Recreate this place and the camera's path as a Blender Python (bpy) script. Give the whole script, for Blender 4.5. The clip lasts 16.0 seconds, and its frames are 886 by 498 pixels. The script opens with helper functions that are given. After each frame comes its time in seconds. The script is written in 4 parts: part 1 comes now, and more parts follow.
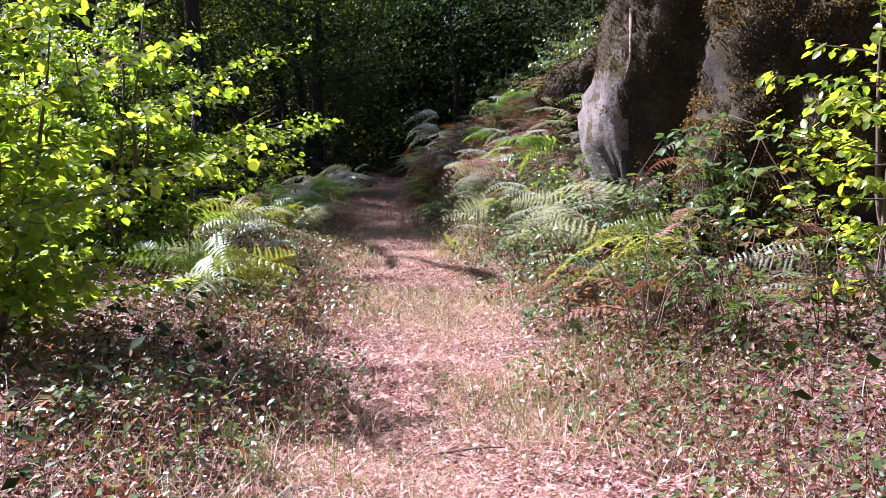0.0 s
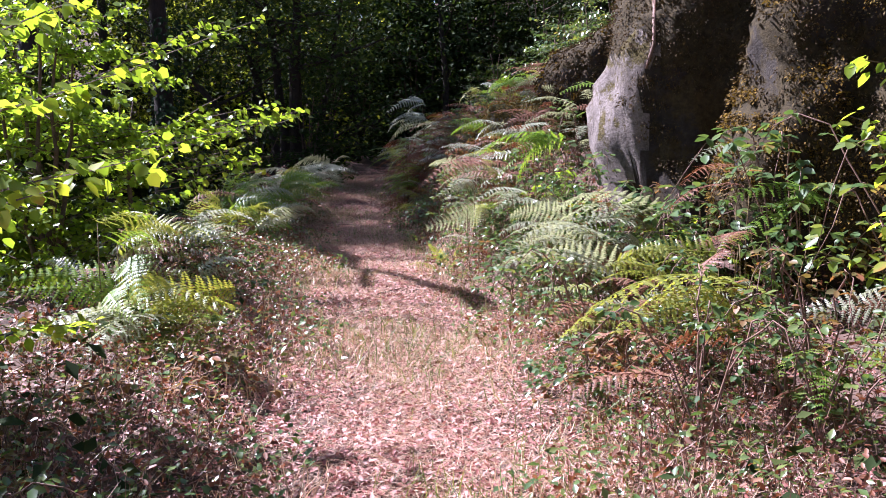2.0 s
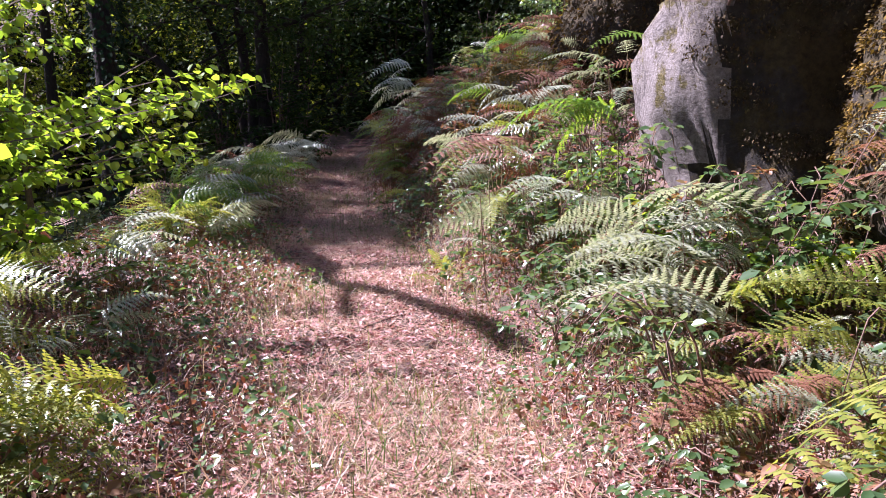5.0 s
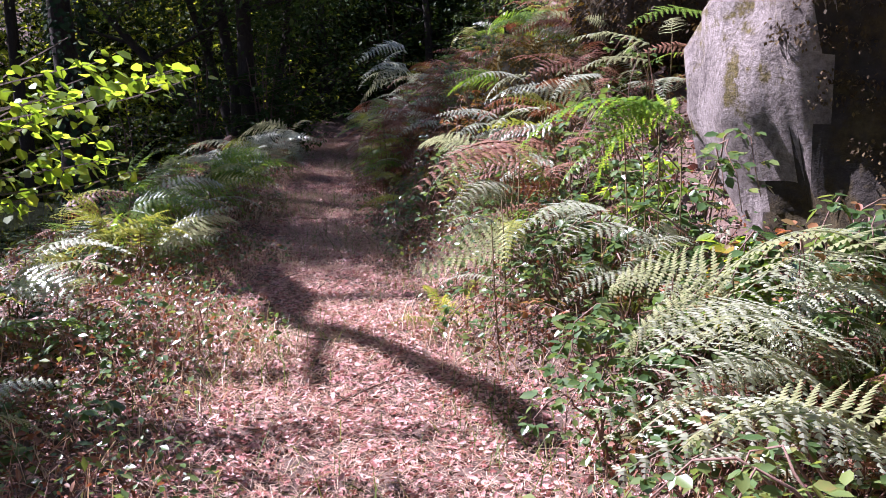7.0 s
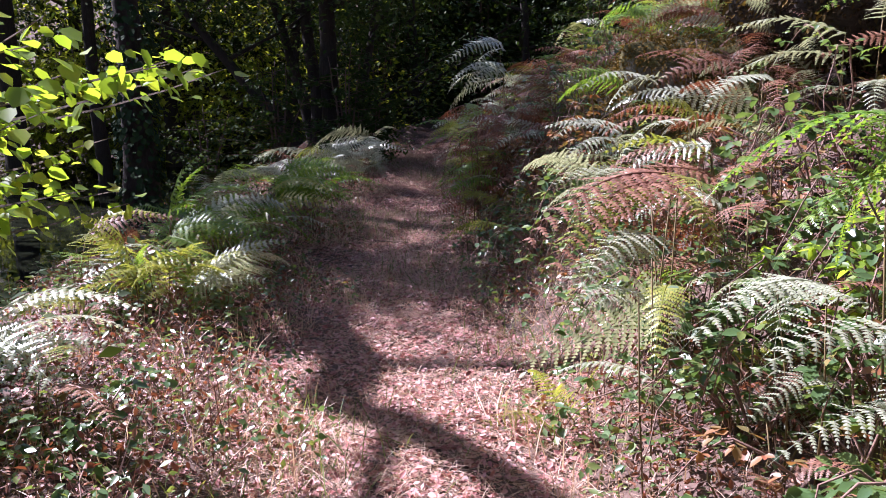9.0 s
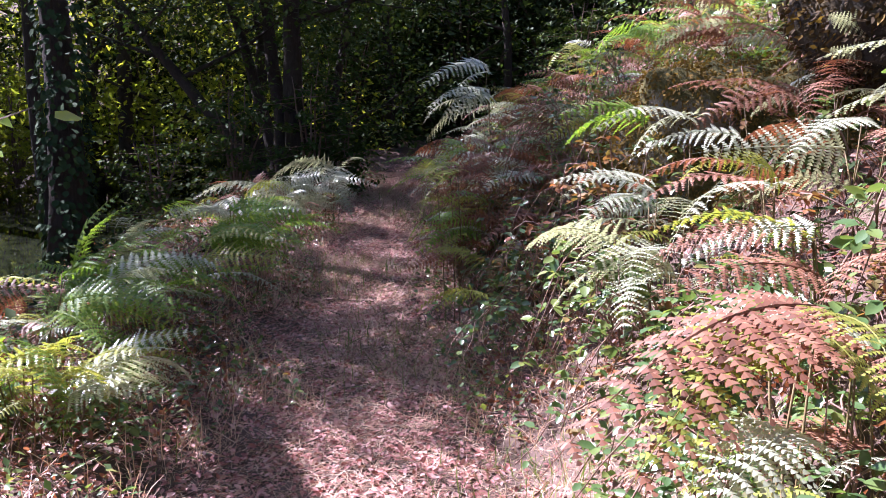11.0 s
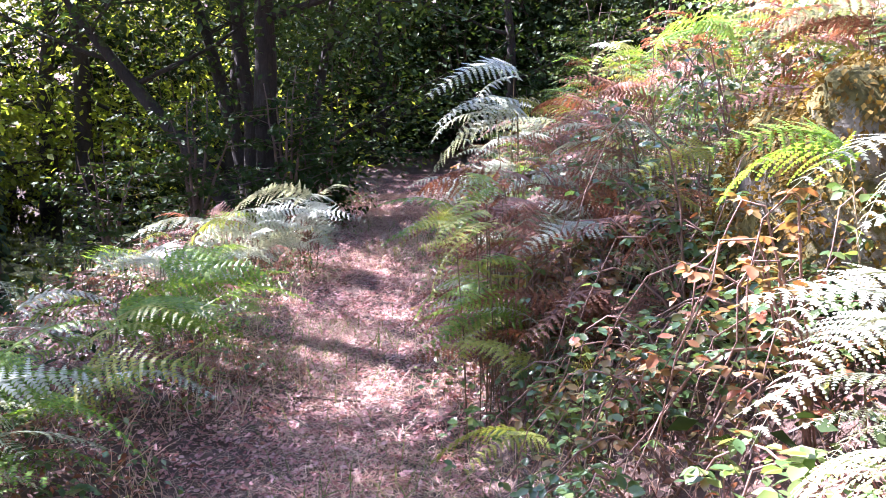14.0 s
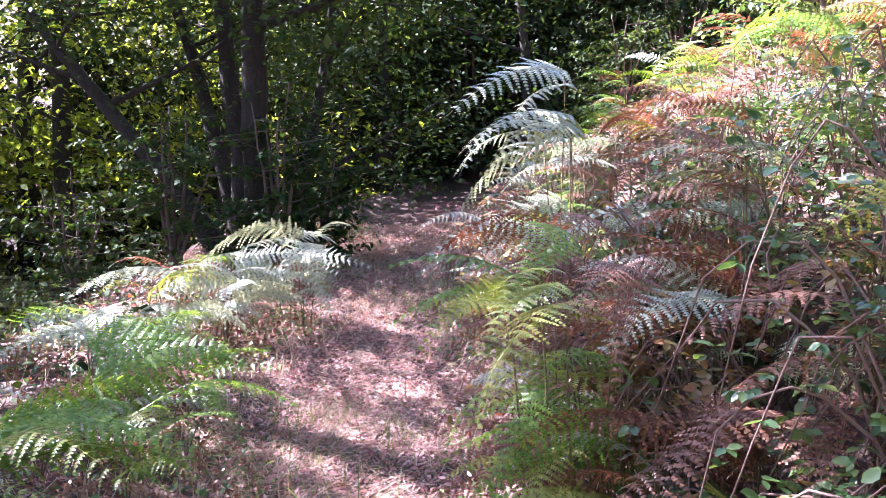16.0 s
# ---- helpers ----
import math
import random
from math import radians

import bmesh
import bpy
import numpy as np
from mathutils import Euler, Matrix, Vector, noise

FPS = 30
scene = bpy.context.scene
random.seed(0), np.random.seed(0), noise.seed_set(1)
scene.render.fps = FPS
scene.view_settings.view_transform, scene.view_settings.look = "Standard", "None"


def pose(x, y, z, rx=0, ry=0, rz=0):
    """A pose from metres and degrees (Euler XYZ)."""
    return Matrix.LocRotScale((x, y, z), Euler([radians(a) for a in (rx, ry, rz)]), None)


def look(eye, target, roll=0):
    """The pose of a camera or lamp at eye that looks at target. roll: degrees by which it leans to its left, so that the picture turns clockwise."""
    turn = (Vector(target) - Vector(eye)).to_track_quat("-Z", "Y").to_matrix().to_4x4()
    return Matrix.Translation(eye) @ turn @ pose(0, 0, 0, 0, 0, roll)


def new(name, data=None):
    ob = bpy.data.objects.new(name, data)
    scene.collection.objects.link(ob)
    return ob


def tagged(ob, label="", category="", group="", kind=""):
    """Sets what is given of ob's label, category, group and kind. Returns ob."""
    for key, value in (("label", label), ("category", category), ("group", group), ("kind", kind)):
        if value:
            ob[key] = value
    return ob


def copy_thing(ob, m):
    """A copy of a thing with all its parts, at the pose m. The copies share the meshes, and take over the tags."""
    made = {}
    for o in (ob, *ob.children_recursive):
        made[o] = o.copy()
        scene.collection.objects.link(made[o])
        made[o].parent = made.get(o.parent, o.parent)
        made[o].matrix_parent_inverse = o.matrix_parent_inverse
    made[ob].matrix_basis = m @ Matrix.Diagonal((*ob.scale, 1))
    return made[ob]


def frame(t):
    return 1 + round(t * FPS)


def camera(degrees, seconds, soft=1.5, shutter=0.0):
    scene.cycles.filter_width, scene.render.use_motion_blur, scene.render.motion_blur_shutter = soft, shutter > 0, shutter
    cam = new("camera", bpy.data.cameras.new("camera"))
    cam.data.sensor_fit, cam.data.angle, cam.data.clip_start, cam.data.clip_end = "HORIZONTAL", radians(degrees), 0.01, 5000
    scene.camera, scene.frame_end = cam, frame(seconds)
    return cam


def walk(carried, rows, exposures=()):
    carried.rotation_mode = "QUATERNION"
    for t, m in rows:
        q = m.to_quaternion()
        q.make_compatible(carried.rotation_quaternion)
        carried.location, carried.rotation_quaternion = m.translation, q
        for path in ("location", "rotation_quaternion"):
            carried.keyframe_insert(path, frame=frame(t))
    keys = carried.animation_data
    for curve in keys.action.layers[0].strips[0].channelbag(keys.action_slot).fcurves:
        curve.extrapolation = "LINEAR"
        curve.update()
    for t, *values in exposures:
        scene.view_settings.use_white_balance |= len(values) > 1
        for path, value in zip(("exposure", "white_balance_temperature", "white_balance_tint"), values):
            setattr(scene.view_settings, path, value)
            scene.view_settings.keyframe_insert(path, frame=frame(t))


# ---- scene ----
cam = camera(51.0, 16.0, soft=0.9)
METRES, EYE, TILT, LEAN, TURN = 12.0, 1.5, -7.6, 0.0, 0.0
ROWS = [
    (0.0, 0.0, 0.0, 0.0, 0.0, 0.0, -0.0),
    (0.5, 0.0008, 0.0314, 0.0015, -1.13, -1.47, 0.23),
    (1.0, -0.0, 0.0628, 0.0079, -0.91, -2.33, -0.8),
    (1.5, -0.0022, 0.094, 0.0146, -0.24, -1.48, -1.16),
    (2.0, 0.0032, 0.1266, 0.0218, -0.73, -0.87, -0.62),
    (2.5, 0.0009, 0.1546, 0.0257, 0.99, 0.55, -1.1),
    (3.0, -0.0052, 0.1832, 0.029, 0.99, 1.52, 0.09),
    (3.5, -0.0061, 0.214, 0.0307, -0.78, 0.41, 0.72),
    (4.0, -0.0069, 0.243, 0.0351, -2.37, -1.15, 0.87),
    (6.5, -0.0047, 0.3962, 0.057, -0.66, -3.87, 1.79),
    (7.0, -0.0025, 0.4261, 0.0631, -1.8, -4.07, 1.2),
    (7.5, -0.0034, 0.4582, 0.0673, -2.58, -3.27, 0.77),
    (8.0, -0.0035, 0.4912, 0.0685, -2.55, -4.08, 0.67),
    (8.5, -0.0024, 0.5225, 0.0727, 1.99, -3.93, 0.42),
    (9.0, -0.0077, 0.5542, 0.076, 3.71, -3.79, 0.13),
    (9.5, -0.0101, 0.5825, 0.0785, 1.65, -3.88, 0.34),
    (10.0, -0.0105, 0.613, 0.0849, 1.82, -2.83, -0.25),
    (12.5, -0.0188, 0.7695, 0.1095, 3.81, -2.39, -0.15),
    (13.0, -0.0199, 0.7995, 0.114, 6.45, -1.18, -0.48),
    (13.5, -0.0276, 0.8282, 0.116, 6.24, -0.95, -1.36),
    (14.0, -0.0343, 0.8581, 0.1187, 1.56, -1.99, -0.84),
    (14.5, -0.038, 0.8878, 0.1221, 0.52, -2.37, -0.19),
    (15.0, -0.0456, 0.9208, 0.1249, 0.61, -2.3, -0.46),
    (15.5, -0.0484, 0.9505, 0.1274, -0.08, -1.64, 0.01),
    (16.0, -0.0486, 0.9849, 0.1311, 1.81, -0.55, -0.43),
]
from mathutils.bvhtree import BVHTree

EXPO = [(0.0, 1.8, 5600, 27), (6.0, 1.85, 5650, 31), (10.2, 1.95, 5650, 31), (12.3, 3.65, 5600, 31), (16.0, 4.0, 5550, 32)]
walk(cam, [(t, pose(0, 0, EYE, TILT, LEAN, TURN) @ pose(METRES * x, METRES * y, METRES * z, 90 + pitch, roll, yaw)) for t, x, y, z, yaw, pitch, roll in ROWS], EXPO)

# ---------------------------------------------------------------- world and sun
SUN = Vector((-0.62, 0.35, 0.76)).normalized()
world = bpy.data.worlds.new("sky")
scene.world = world
world.use_nodes = True
wn = world.node_tree
sky = wn.nodes.new("ShaderNodeTexSky")
sky.sky_type = "NISHITA"
sky.sun_disc = False
sky.sun_elevation = math.asin(SUN.z)
sky.sun_rotation = math.atan2(SUN.x, SUN.y)
wn.links.new(sky.outputs[0], wn.nodes["Background"].inputs[0])
wn.nodes["Background"].inputs[1].default_value = 0.05
sun_data = bpy.data.lights.new("sun", "SUN")
sun_data.energy, sun_data.angle, sun_data.color = 5.0, radians(0.6), (1.0, 0.97, 0.94)
sun = new("sun", sun_data)
sun.matrix_world = look(SUN * 60, (0, 0, 0))


# ---------------------------------------------------------------- materials
def node(nt, kind, **inputs):
    n = nt.nodes.new(kind)
    for k, v in inputs.items():
        n.inputs[k.replace("_", " ")].default_value = v
    return n


def fresh(name):
    m = bpy.data.materials.new(name)
    m.use_nodes = True
    nt = m.node_tree
    return m, nt, nt.nodes["Principled BSDF"], nt.nodes["Material Output"]


def ramp(nt, src, stops):
    r = nt.nodes.new("ShaderNodeValToRGB")
    els = r.color_ramp.elements
    while len(els) < len(stops):
        els.new(0.5)
    for e, (p, c) in zip(els, stops):
        e.position, e.color = p, (*c, 1)
    nt.links.new(src, r.inputs[0])
    return r.outputs[0]


def leaf_material(name, stops, through_light=0.4, glow=(1.6, 1.5, 0.7), rough=0.45, gloss=0.5):
    """Leaves: a colour of its own for each leaf, blotches, and light that passes through."""
    m, nt, p, out = fresh(name)
    geo = nt.nodes.new("ShaderNodeNewGeometry")
    info = nt.nodes.new("ShaderNodeObjectInfo")
    tex = nt.nodes.new("ShaderNodeTexCoord")
    nz = node(nt, "ShaderNodeTexNoise", Scale=9.0, Detail=3.0)
    nt.links.new(tex.outputs["Object"], nz.inputs["Vector"])
    mixv = nt.nodes.new("ShaderNodeMath")
    mixv.operation = "MULTIPLY_ADD"
    mixv.inputs[1].default_value = 0.5
    nt.links.new(nz.outputs[0], mixv.inputs[0])
    half = nt.nodes.new("ShaderNodeMath")
    half.operation = "MULTIPLY"
    half.inputs[1].default_value = 0.55
    nt.links.new(geo.outputs["Random Per Island"], half.inputs[0])
    add = nt.nodes.new("ShaderNodeMath")
    add.operation = "MULTIPLY_ADD"
    add.inputs[1].default_value = 0.25
    nt.links.new(info.outputs["Random"], add.inputs[0])
    nt.links.new(half.outputs[0], add.inputs[2])
    nt.links.new(add.outputs[0], mixv.inputs[2])
    sub = nt.nodes.new("ShaderNodeMath")
    sub.operation = "SUBTRACT"
    sub.inputs[1].default_value = 0.14
    nt.links.new(mixv.outputs[0], sub.inputs[0])
    col = ramp(nt, sub.outputs[0], stops)
    nt.links.new(col, p.inputs["Base Color"])
    p.inputs["Roughness"].default_value = rough
    p.inputs["Specular IOR Level"].default_value = gloss
    tr = nt.nodes.new("ShaderNodeBsdfTranslucent")
    tint = nt.nodes.new("ShaderNodeMix")
    tint.data_type, tint.blend_type = "RGBA", "MULTIPLY"
    tint.inputs[0].default_value = 1.0
    nt.links.new(col, tint.inputs[6])
    tint.inputs[7].default_value = (*glow, 1)
    nt.links.new(tint.outputs[2], tr.inputs[0])
    mx = nt.nodes.new("ShaderNodeMixShader")
    mx.inputs[0].default_value = through_light
    nt.links.new(p.outputs[0], mx.inputs[1])
    nt.links.new(tr.outputs[0], mx.inputs[2])
    nt.links.new(mx.outputs[0], out.inputs[0])
    return m


def rough_material(name, stops, scale, bump=0.5, rough=0.9, fine=9.0, moss=None, moss_at=0.55, stretch=1.0):
    """Earth, bark and stone: two scales of colour, relief, and moss in patches where asked for."""
    m, nt, p, out = fresh(name)
    tex = nt.nodes.new("ShaderNodeTexCoord")
    mapn = nt.nodes.new("ShaderNodeMapping")
    mapn.inputs["Scale"].default_value = (1, 1, stretch)
    nt.links.new(tex.outputs["Object"], mapn.inputs[0])
    a = node(nt, "ShaderNodeTexNoise", Scale=scale, Detail=6.0, Roughness=0.65)
    b = node(nt, "ShaderNodeTexNoise", Scale=scale * fine, Detail=6.0, Roughness=0.7)
    for n in (a, b):
        nt.links.new(mapn.outputs[0], n.inputs["Vector"])
    mix = nt.nodes.new("ShaderNodeMath")
    mix.operation = "ADD"
    nt.links.new(a.outputs[0], mix.inputs[0])
    nt.links.new(b.outputs[0], mix.inputs[1])
    hal = nt.nodes.new("ShaderNodeMath")
    hal.operation = "MULTIPLY"
    hal.inputs[1].default_value = 0.5
    nt.links.new(mix.outputs[0], hal.inputs[0])
    col = ramp(nt, hal.outputs[0], stops)
    if moss:
        c = node(nt, "ShaderNodeTexNoise", Scale=scale * 0.8, Detail=8.0, Roughness=0.75)
        nt.links.new(tex.outputs["Object"], c.inputs["Vector"])
        geo = nt.nodes.new("ShaderNodeNewGeometry")
        sep = nt.nodes.new("ShaderNodeSeparateXYZ")
        nt.links.new(geo.outputs["Normal"], sep.inputs[0])
        up = nt.nodes.new("ShaderNodeMath")
        up.operation = "MULTIPLY_ADD"
        up.inputs[1].default_value = 0.22
        nt.links.new(sep.outputs[2], up.inputs[0])
        nt.links.new(c.outputs[0], up.inputs[2])
        mask = ramp(nt, up.outputs[0], [(moss_at, (0, 0, 0)), (moss_at + 0.06, (1, 1, 1))])
        mm = nt.nodes.new("ShaderNodeMix")
        mm.data_type = "RGBA"
        mcol = ramp(nt, b.outputs[0], [(0.3, moss[0]), (0.7, moss[1])])
        nt.links.new(mask, mm.inputs[0])
        nt.links.new(col, mm.inputs[6])
        nt.links.new(mcol, mm.inputs[7])
        col = mm.outputs[2]
    nt.links.new(col, p.inputs["Base Color"])
    p.inputs["Roughness"].default_value = rough
    p.inputs["Specular IOR Level"].default_value = 0.25
    bp = nt.nodes.new("ShaderNodeBump")
    bp.inputs["Strength"].default_value = bump
    bp.inputs["Distance"].default_value = 0.03
    nt.links.new(hal.outputs[0], bp.inputs["Height"])
    nt.links.new(bp.outputs[0], p.inputs["Normal"])
    return m


M_GROUND = rough_material("leaf_mould", [(0.3, (0.035, 0.022, 0.017)), (0.5, (0.10, 0.062, 0.048)), (0.7, (0.19, 0.125, 0.098))], 1.2, 0.8)
M_BARK = rough_material("bark", [(0.3, (0.014, 0.011, 0.009)), (0.55, (0.04, 0.031, 0.025)), (0.75, (0.09, 0.075, 0.06))], 5.0, 1.0, stretch=0.25,
                        moss=((0.03, 0.04, 0.012), (0.08, 0.09, 0.03)), moss_at=0.62)
M_TWIG = rough_material("twig_bark", [(0.3, (0.06, 0.04, 0.03)), (0.7, (0.2, 0.14, 0.11))], 14.0, 0.4)
M_CANE = rough_material("bramble_cane", [(0.3, (0.12, 0.06, 0.05)), (0.7, (0.3, 0.19, 0.14))], 14.0, 0.3, rough=0.6)
M_STALK = rough_material("fern_stalk", [(0.3, (0.07, 0.05, 0.02)), (0.7, (0.2, 0.14, 0.06))], 10.0, 0.2, rough=0.6)
# mossy granite darkened further, with shade put into the colour
M_DARKROCK = rough_material("mossy_shade_painted_granite", [(0.3, (0.016, 0.013, 0.01)), (0.5, (0.036, 0.029, 0.024)), (0.7, (0.08, 0.066, 0.055))], 2.4, 1.0,
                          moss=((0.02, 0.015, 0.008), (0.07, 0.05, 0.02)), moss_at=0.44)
M_ROCK = rough_material("granite", [(0.35, (0.06, 0.047, 0.041)), (0.5, (0.175, 0.145, 0.13)), (0.66, (0.31, 0.265, 0.245))], 4.0, 1.0,
                        moss=((0.035, 0.028, 0.010), (0.13, 0.10, 0.03)), moss_at=0.56)
M_MOSSROCK = rough_material("mossy_stone", [(0.3, (0.09, 0.08, 0.06)), (0.7, (0.3, 0.26, 0.2))], 2.5, 1.0,
                            moss=((0.04, 0.034, 0.01), (0.13, 0.11, 0.03)), moss_at=0.47)
M_LITTER = leaf_material("fallen_leaves", [(0.0, (0.12, 0.035, 0.03)), (0.3, (0.33, 0.115, 0.10)), (0.6, (0.52, 0.26, 0.235)), (1.0, (0.74, 0.54, 0.49))], 0.12, (1.2, 1, 0.8), 0.5, 0.5)
M_STRAW = leaf_material("dry_grass", [(0.0, (0.26, 0.15, 0.09)), (0.5, (0.56, 0.38, 0.27)), (1.0, (0.74, 0.61, 0.48))], 0.25, (1.2, 1.1, 0.8), 0.5, 0.4)
M_GRASS = leaf_material("green_grass", [(0.0, (0.05, 0.09, 0.02)), (0.5, (0.12, 0.18, 0.04)), (1.0, (0.3, 0.29, 0.1))], 0.35)
M_HERB = leaf_material("bramble_leaves", [(0.0, (0.04, 0.08, 0.03)), (0.5, (0.08, 0.14, 0.045)), (0.82, (0.18, 0.22, 0.06)), (1.0, (0.32, 0.12, 0.07))], 0.35, rough=0.3, gloss=0.7)
M_HAZEL = leaf_material("hazel_leaves", [(0.0, (0.08, 0.13, 0.018)), (0.5, (0.16, 0.24, 0.028)), (0.85, (0.28, 0.31, 0.04)), (1.0, (0.40, 0.16, 0.04))], 0.55, (2.4, 2.3, 0.8), 0.35)
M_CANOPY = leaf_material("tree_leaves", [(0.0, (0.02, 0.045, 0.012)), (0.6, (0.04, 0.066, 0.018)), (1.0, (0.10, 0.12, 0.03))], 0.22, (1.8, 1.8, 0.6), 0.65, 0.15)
# brighter leaf copy with sunlight put into its colour, for growth across the river
M_FARSUN = leaf_material("sun_painted_far_leaves", [(0.0, (0.06, 0.09, 0.015)), (0.6, (0.18, 0.22, 0.035)), (1.0, (0.33, 0.32, 0.07))], 0.55, (2.2, 2.1, 0.7), 0.6, 0.2)
# darker than such leaves are: the wood's shade is put into the colour
M_THICKET = leaf_material("shade_painted_thicket_leaves", [(0.0, (0.012, 0.022, 0.008)), (0.6, (0.028, 0.045, 0.014)), (1.0, (0.07, 0.085, 0.022))], 0.14, (1.5, 1.5, 0.6), 0.75, 0.08)
M_IVY = leaf_material("ivy_leaves", [(0.0, (0.012, 0.03, 0.012)), (1.0, (0.04, 0.065, 0.025))], 0.05, rough=0.75, gloss=0.1)
M_DEADSTEM = leaf_material("dead_stems", [(0.0, (0.06, 0.026, 0.018)), (0.6, (0.15, 0.07, 0.05)), (1.0, (0.30, 0.19, 0.14))], 0.1, (1.2, 1.0, 0.8), 0.6, 0.4)
M_MOSSDARK = leaf_material("brown_moss", [(0.0, (0.02, 0.014, 0.008)), (0.6, (0.07, 0.045, 0.02)), (1.0, (0.16, 0.12, 0.05))], 0.15, (1.2, 1.1, 0.7), 0.8, 0.2)
M_MOSSGOLD = leaf_material("golden_moss", [(0.0, (0.07, 0.04, 0.010)), (0.6, (0.20, 0.125, 0.025)), (1.0, (0.36, 0.22, 0.05))], 0.25, (1.2, 1.2, 0.7), 0.8, 0.2)
M_FERN = {
    "green": leaf_material("green_fern", [(0.0, (0.05, 0.11, 0.015)), (0.5, (0.12, 0.22, 0.025)), (1.0, (0.26, 0.32, 0.05))], 0.42, (1.7, 1.6, 0.7), 0.4),
    "yellow": leaf_material("yellowing_fern", [(0.0, (0.13, 0.17, 0.03)), (0.5, (0.25, 0.28, 0.05)), (1.0, (0.42, 0.36, 0.09))], 0.45, (1.4, 1.35, 0.7), 0.4),
    # pale: the glare of sun and sky on fronds is put into the colour
    "pale": leaf_material("glare_painted_fern", [(0.0, (0.18, 0.20, 0.13)), (0.5, (0.36, 0.38, 0.26)), (1.0, (0.56, 0.55, 0.43))], 0.3, (1.2, 1.2, 0.8), 0.28, 1.0),
    "brown": leaf_material("withered_fern", [(0.0, (0.07, 0.027, 0.016)), (0.5, (0.20, 0.08, 0.045)), (1.0, (0.36, 0.20, 0.12))], 0.25, (1.4, 1.0, 0.6), 0.55),
}
M_WATER, _nt, _p, _o = fresh("river_water")
_p.inputs["Base Color"].default_value = (0.012, 0.014, 0.008, 1)
_p.inputs["Roughness"].default_value = 0.04
_w = node(_nt, "ShaderNodeTexNoise", Scale=1.6, Detail=3.0)
_b = node(_nt, "ShaderNodeBump", Strength=0.12, Distance=0.05)
_nt.links.new(_w.outputs[0], _b.inputs["Height"])
_nt.links.new(_b.outputs[0], _p.inputs["Normal"])


# ---------------------------------------------------------------- mesh helpers
def soup(name, verts, faces, material, smooth=False):
    me = bpy.data.meshes.new(name)
    me.from_pydata([tuple(map(float, v)) for v in verts], [], [tuple(map(int, f)) for f in faces])
    me.materials.append(material)
    if smooth:
        me.polygons.foreach_set("use_smooth", [True] * len(me.polygons))
    me.update()
    return me


def part(name, me, parent, label="", m=None):
    ob = new(name, me)
    ob.parent = parent
    if m is not None:
        ob.matrix_basis = m
    return tagged(ob, label)


def tube_data(points, radii, sides=7, start=0):
    pts = [Vector(p) for p in points]
    verts, faces = [], []
    for i, p in enumerate(pts):
        way = (pts[min(i + 1, len(pts) - 1)] - pts[max(i - 1, 0)]).normalized()
        side = way.cross(Vector((0.31, 0.95, 0.05))).normalized()
        other = way.cross(side)
        for k in range(sides):
            a = 2 * math.pi * k / sides
            verts.append(p + radii[i] * (math.cos(a) * side + math.sin(a) * other))
    for i in range(len(pts) - 1):
        for k in range(sides):
            a, b = start + i * sides + k, start + i * sides + (k + 1) % sides
            faces.append((a, b, b + sides, a + sides))
    faces.append(tuple(start + k for k in range(sides))[::-1])
    faces.append(tuple(start + (len(pts) - 1) * sides + k for k in range(sides)))
    return verts, faces


def tube(name, points, radii, material, sides=7):
    v, f = tube_data(points, radii, sides)
    return soup(name, v, f, material, True)


OVAL = np.array([(0, 0, 0), (0.3, 0.30, 0.05), (0.7, 0.26, 0.04), (1, 0, -0.06), (0.7, -0.26, 0.04), (0.3, -0.30, 0.05)])
OVAL_F = [(0, 5, 4, 3), (0, 3, 2, 1)]
ROUND = np.array([(0, 0, 0), (0.15, 0.36, 0.06), (0.6, 0.42, 0.05), (1, 0, -0.08), (0.6, -0.42, 0.05), (0.15, -0.36, 0.06)])
CURLED = np.array([(0, 0, 0.05), (0.3, 0.24, 0.22), (0.75, 0.2, 0.2), (1, 0, 0.1), (0.7, -0.22, 0.14), (0.3, -0.26, 0.18)])
LEAF4 = np.array([(0, 0, 0.03), (0.45, 0.29, 0.1), (1, 0, -0.02), (0.5, -0.28, 0.07)])
LEAF4_F = [(0, 3, 2), (0, 2, 1)]
BLADE = np.array([(0, 0.012, 0), (0, -0.012, 0), (0.55, 0.010, 0.04), (0.55, -0.010, 0.04), (1, 0, -0.08)])
BLADE_F = [(0, 1, 3, 2), (2, 3, 4)]


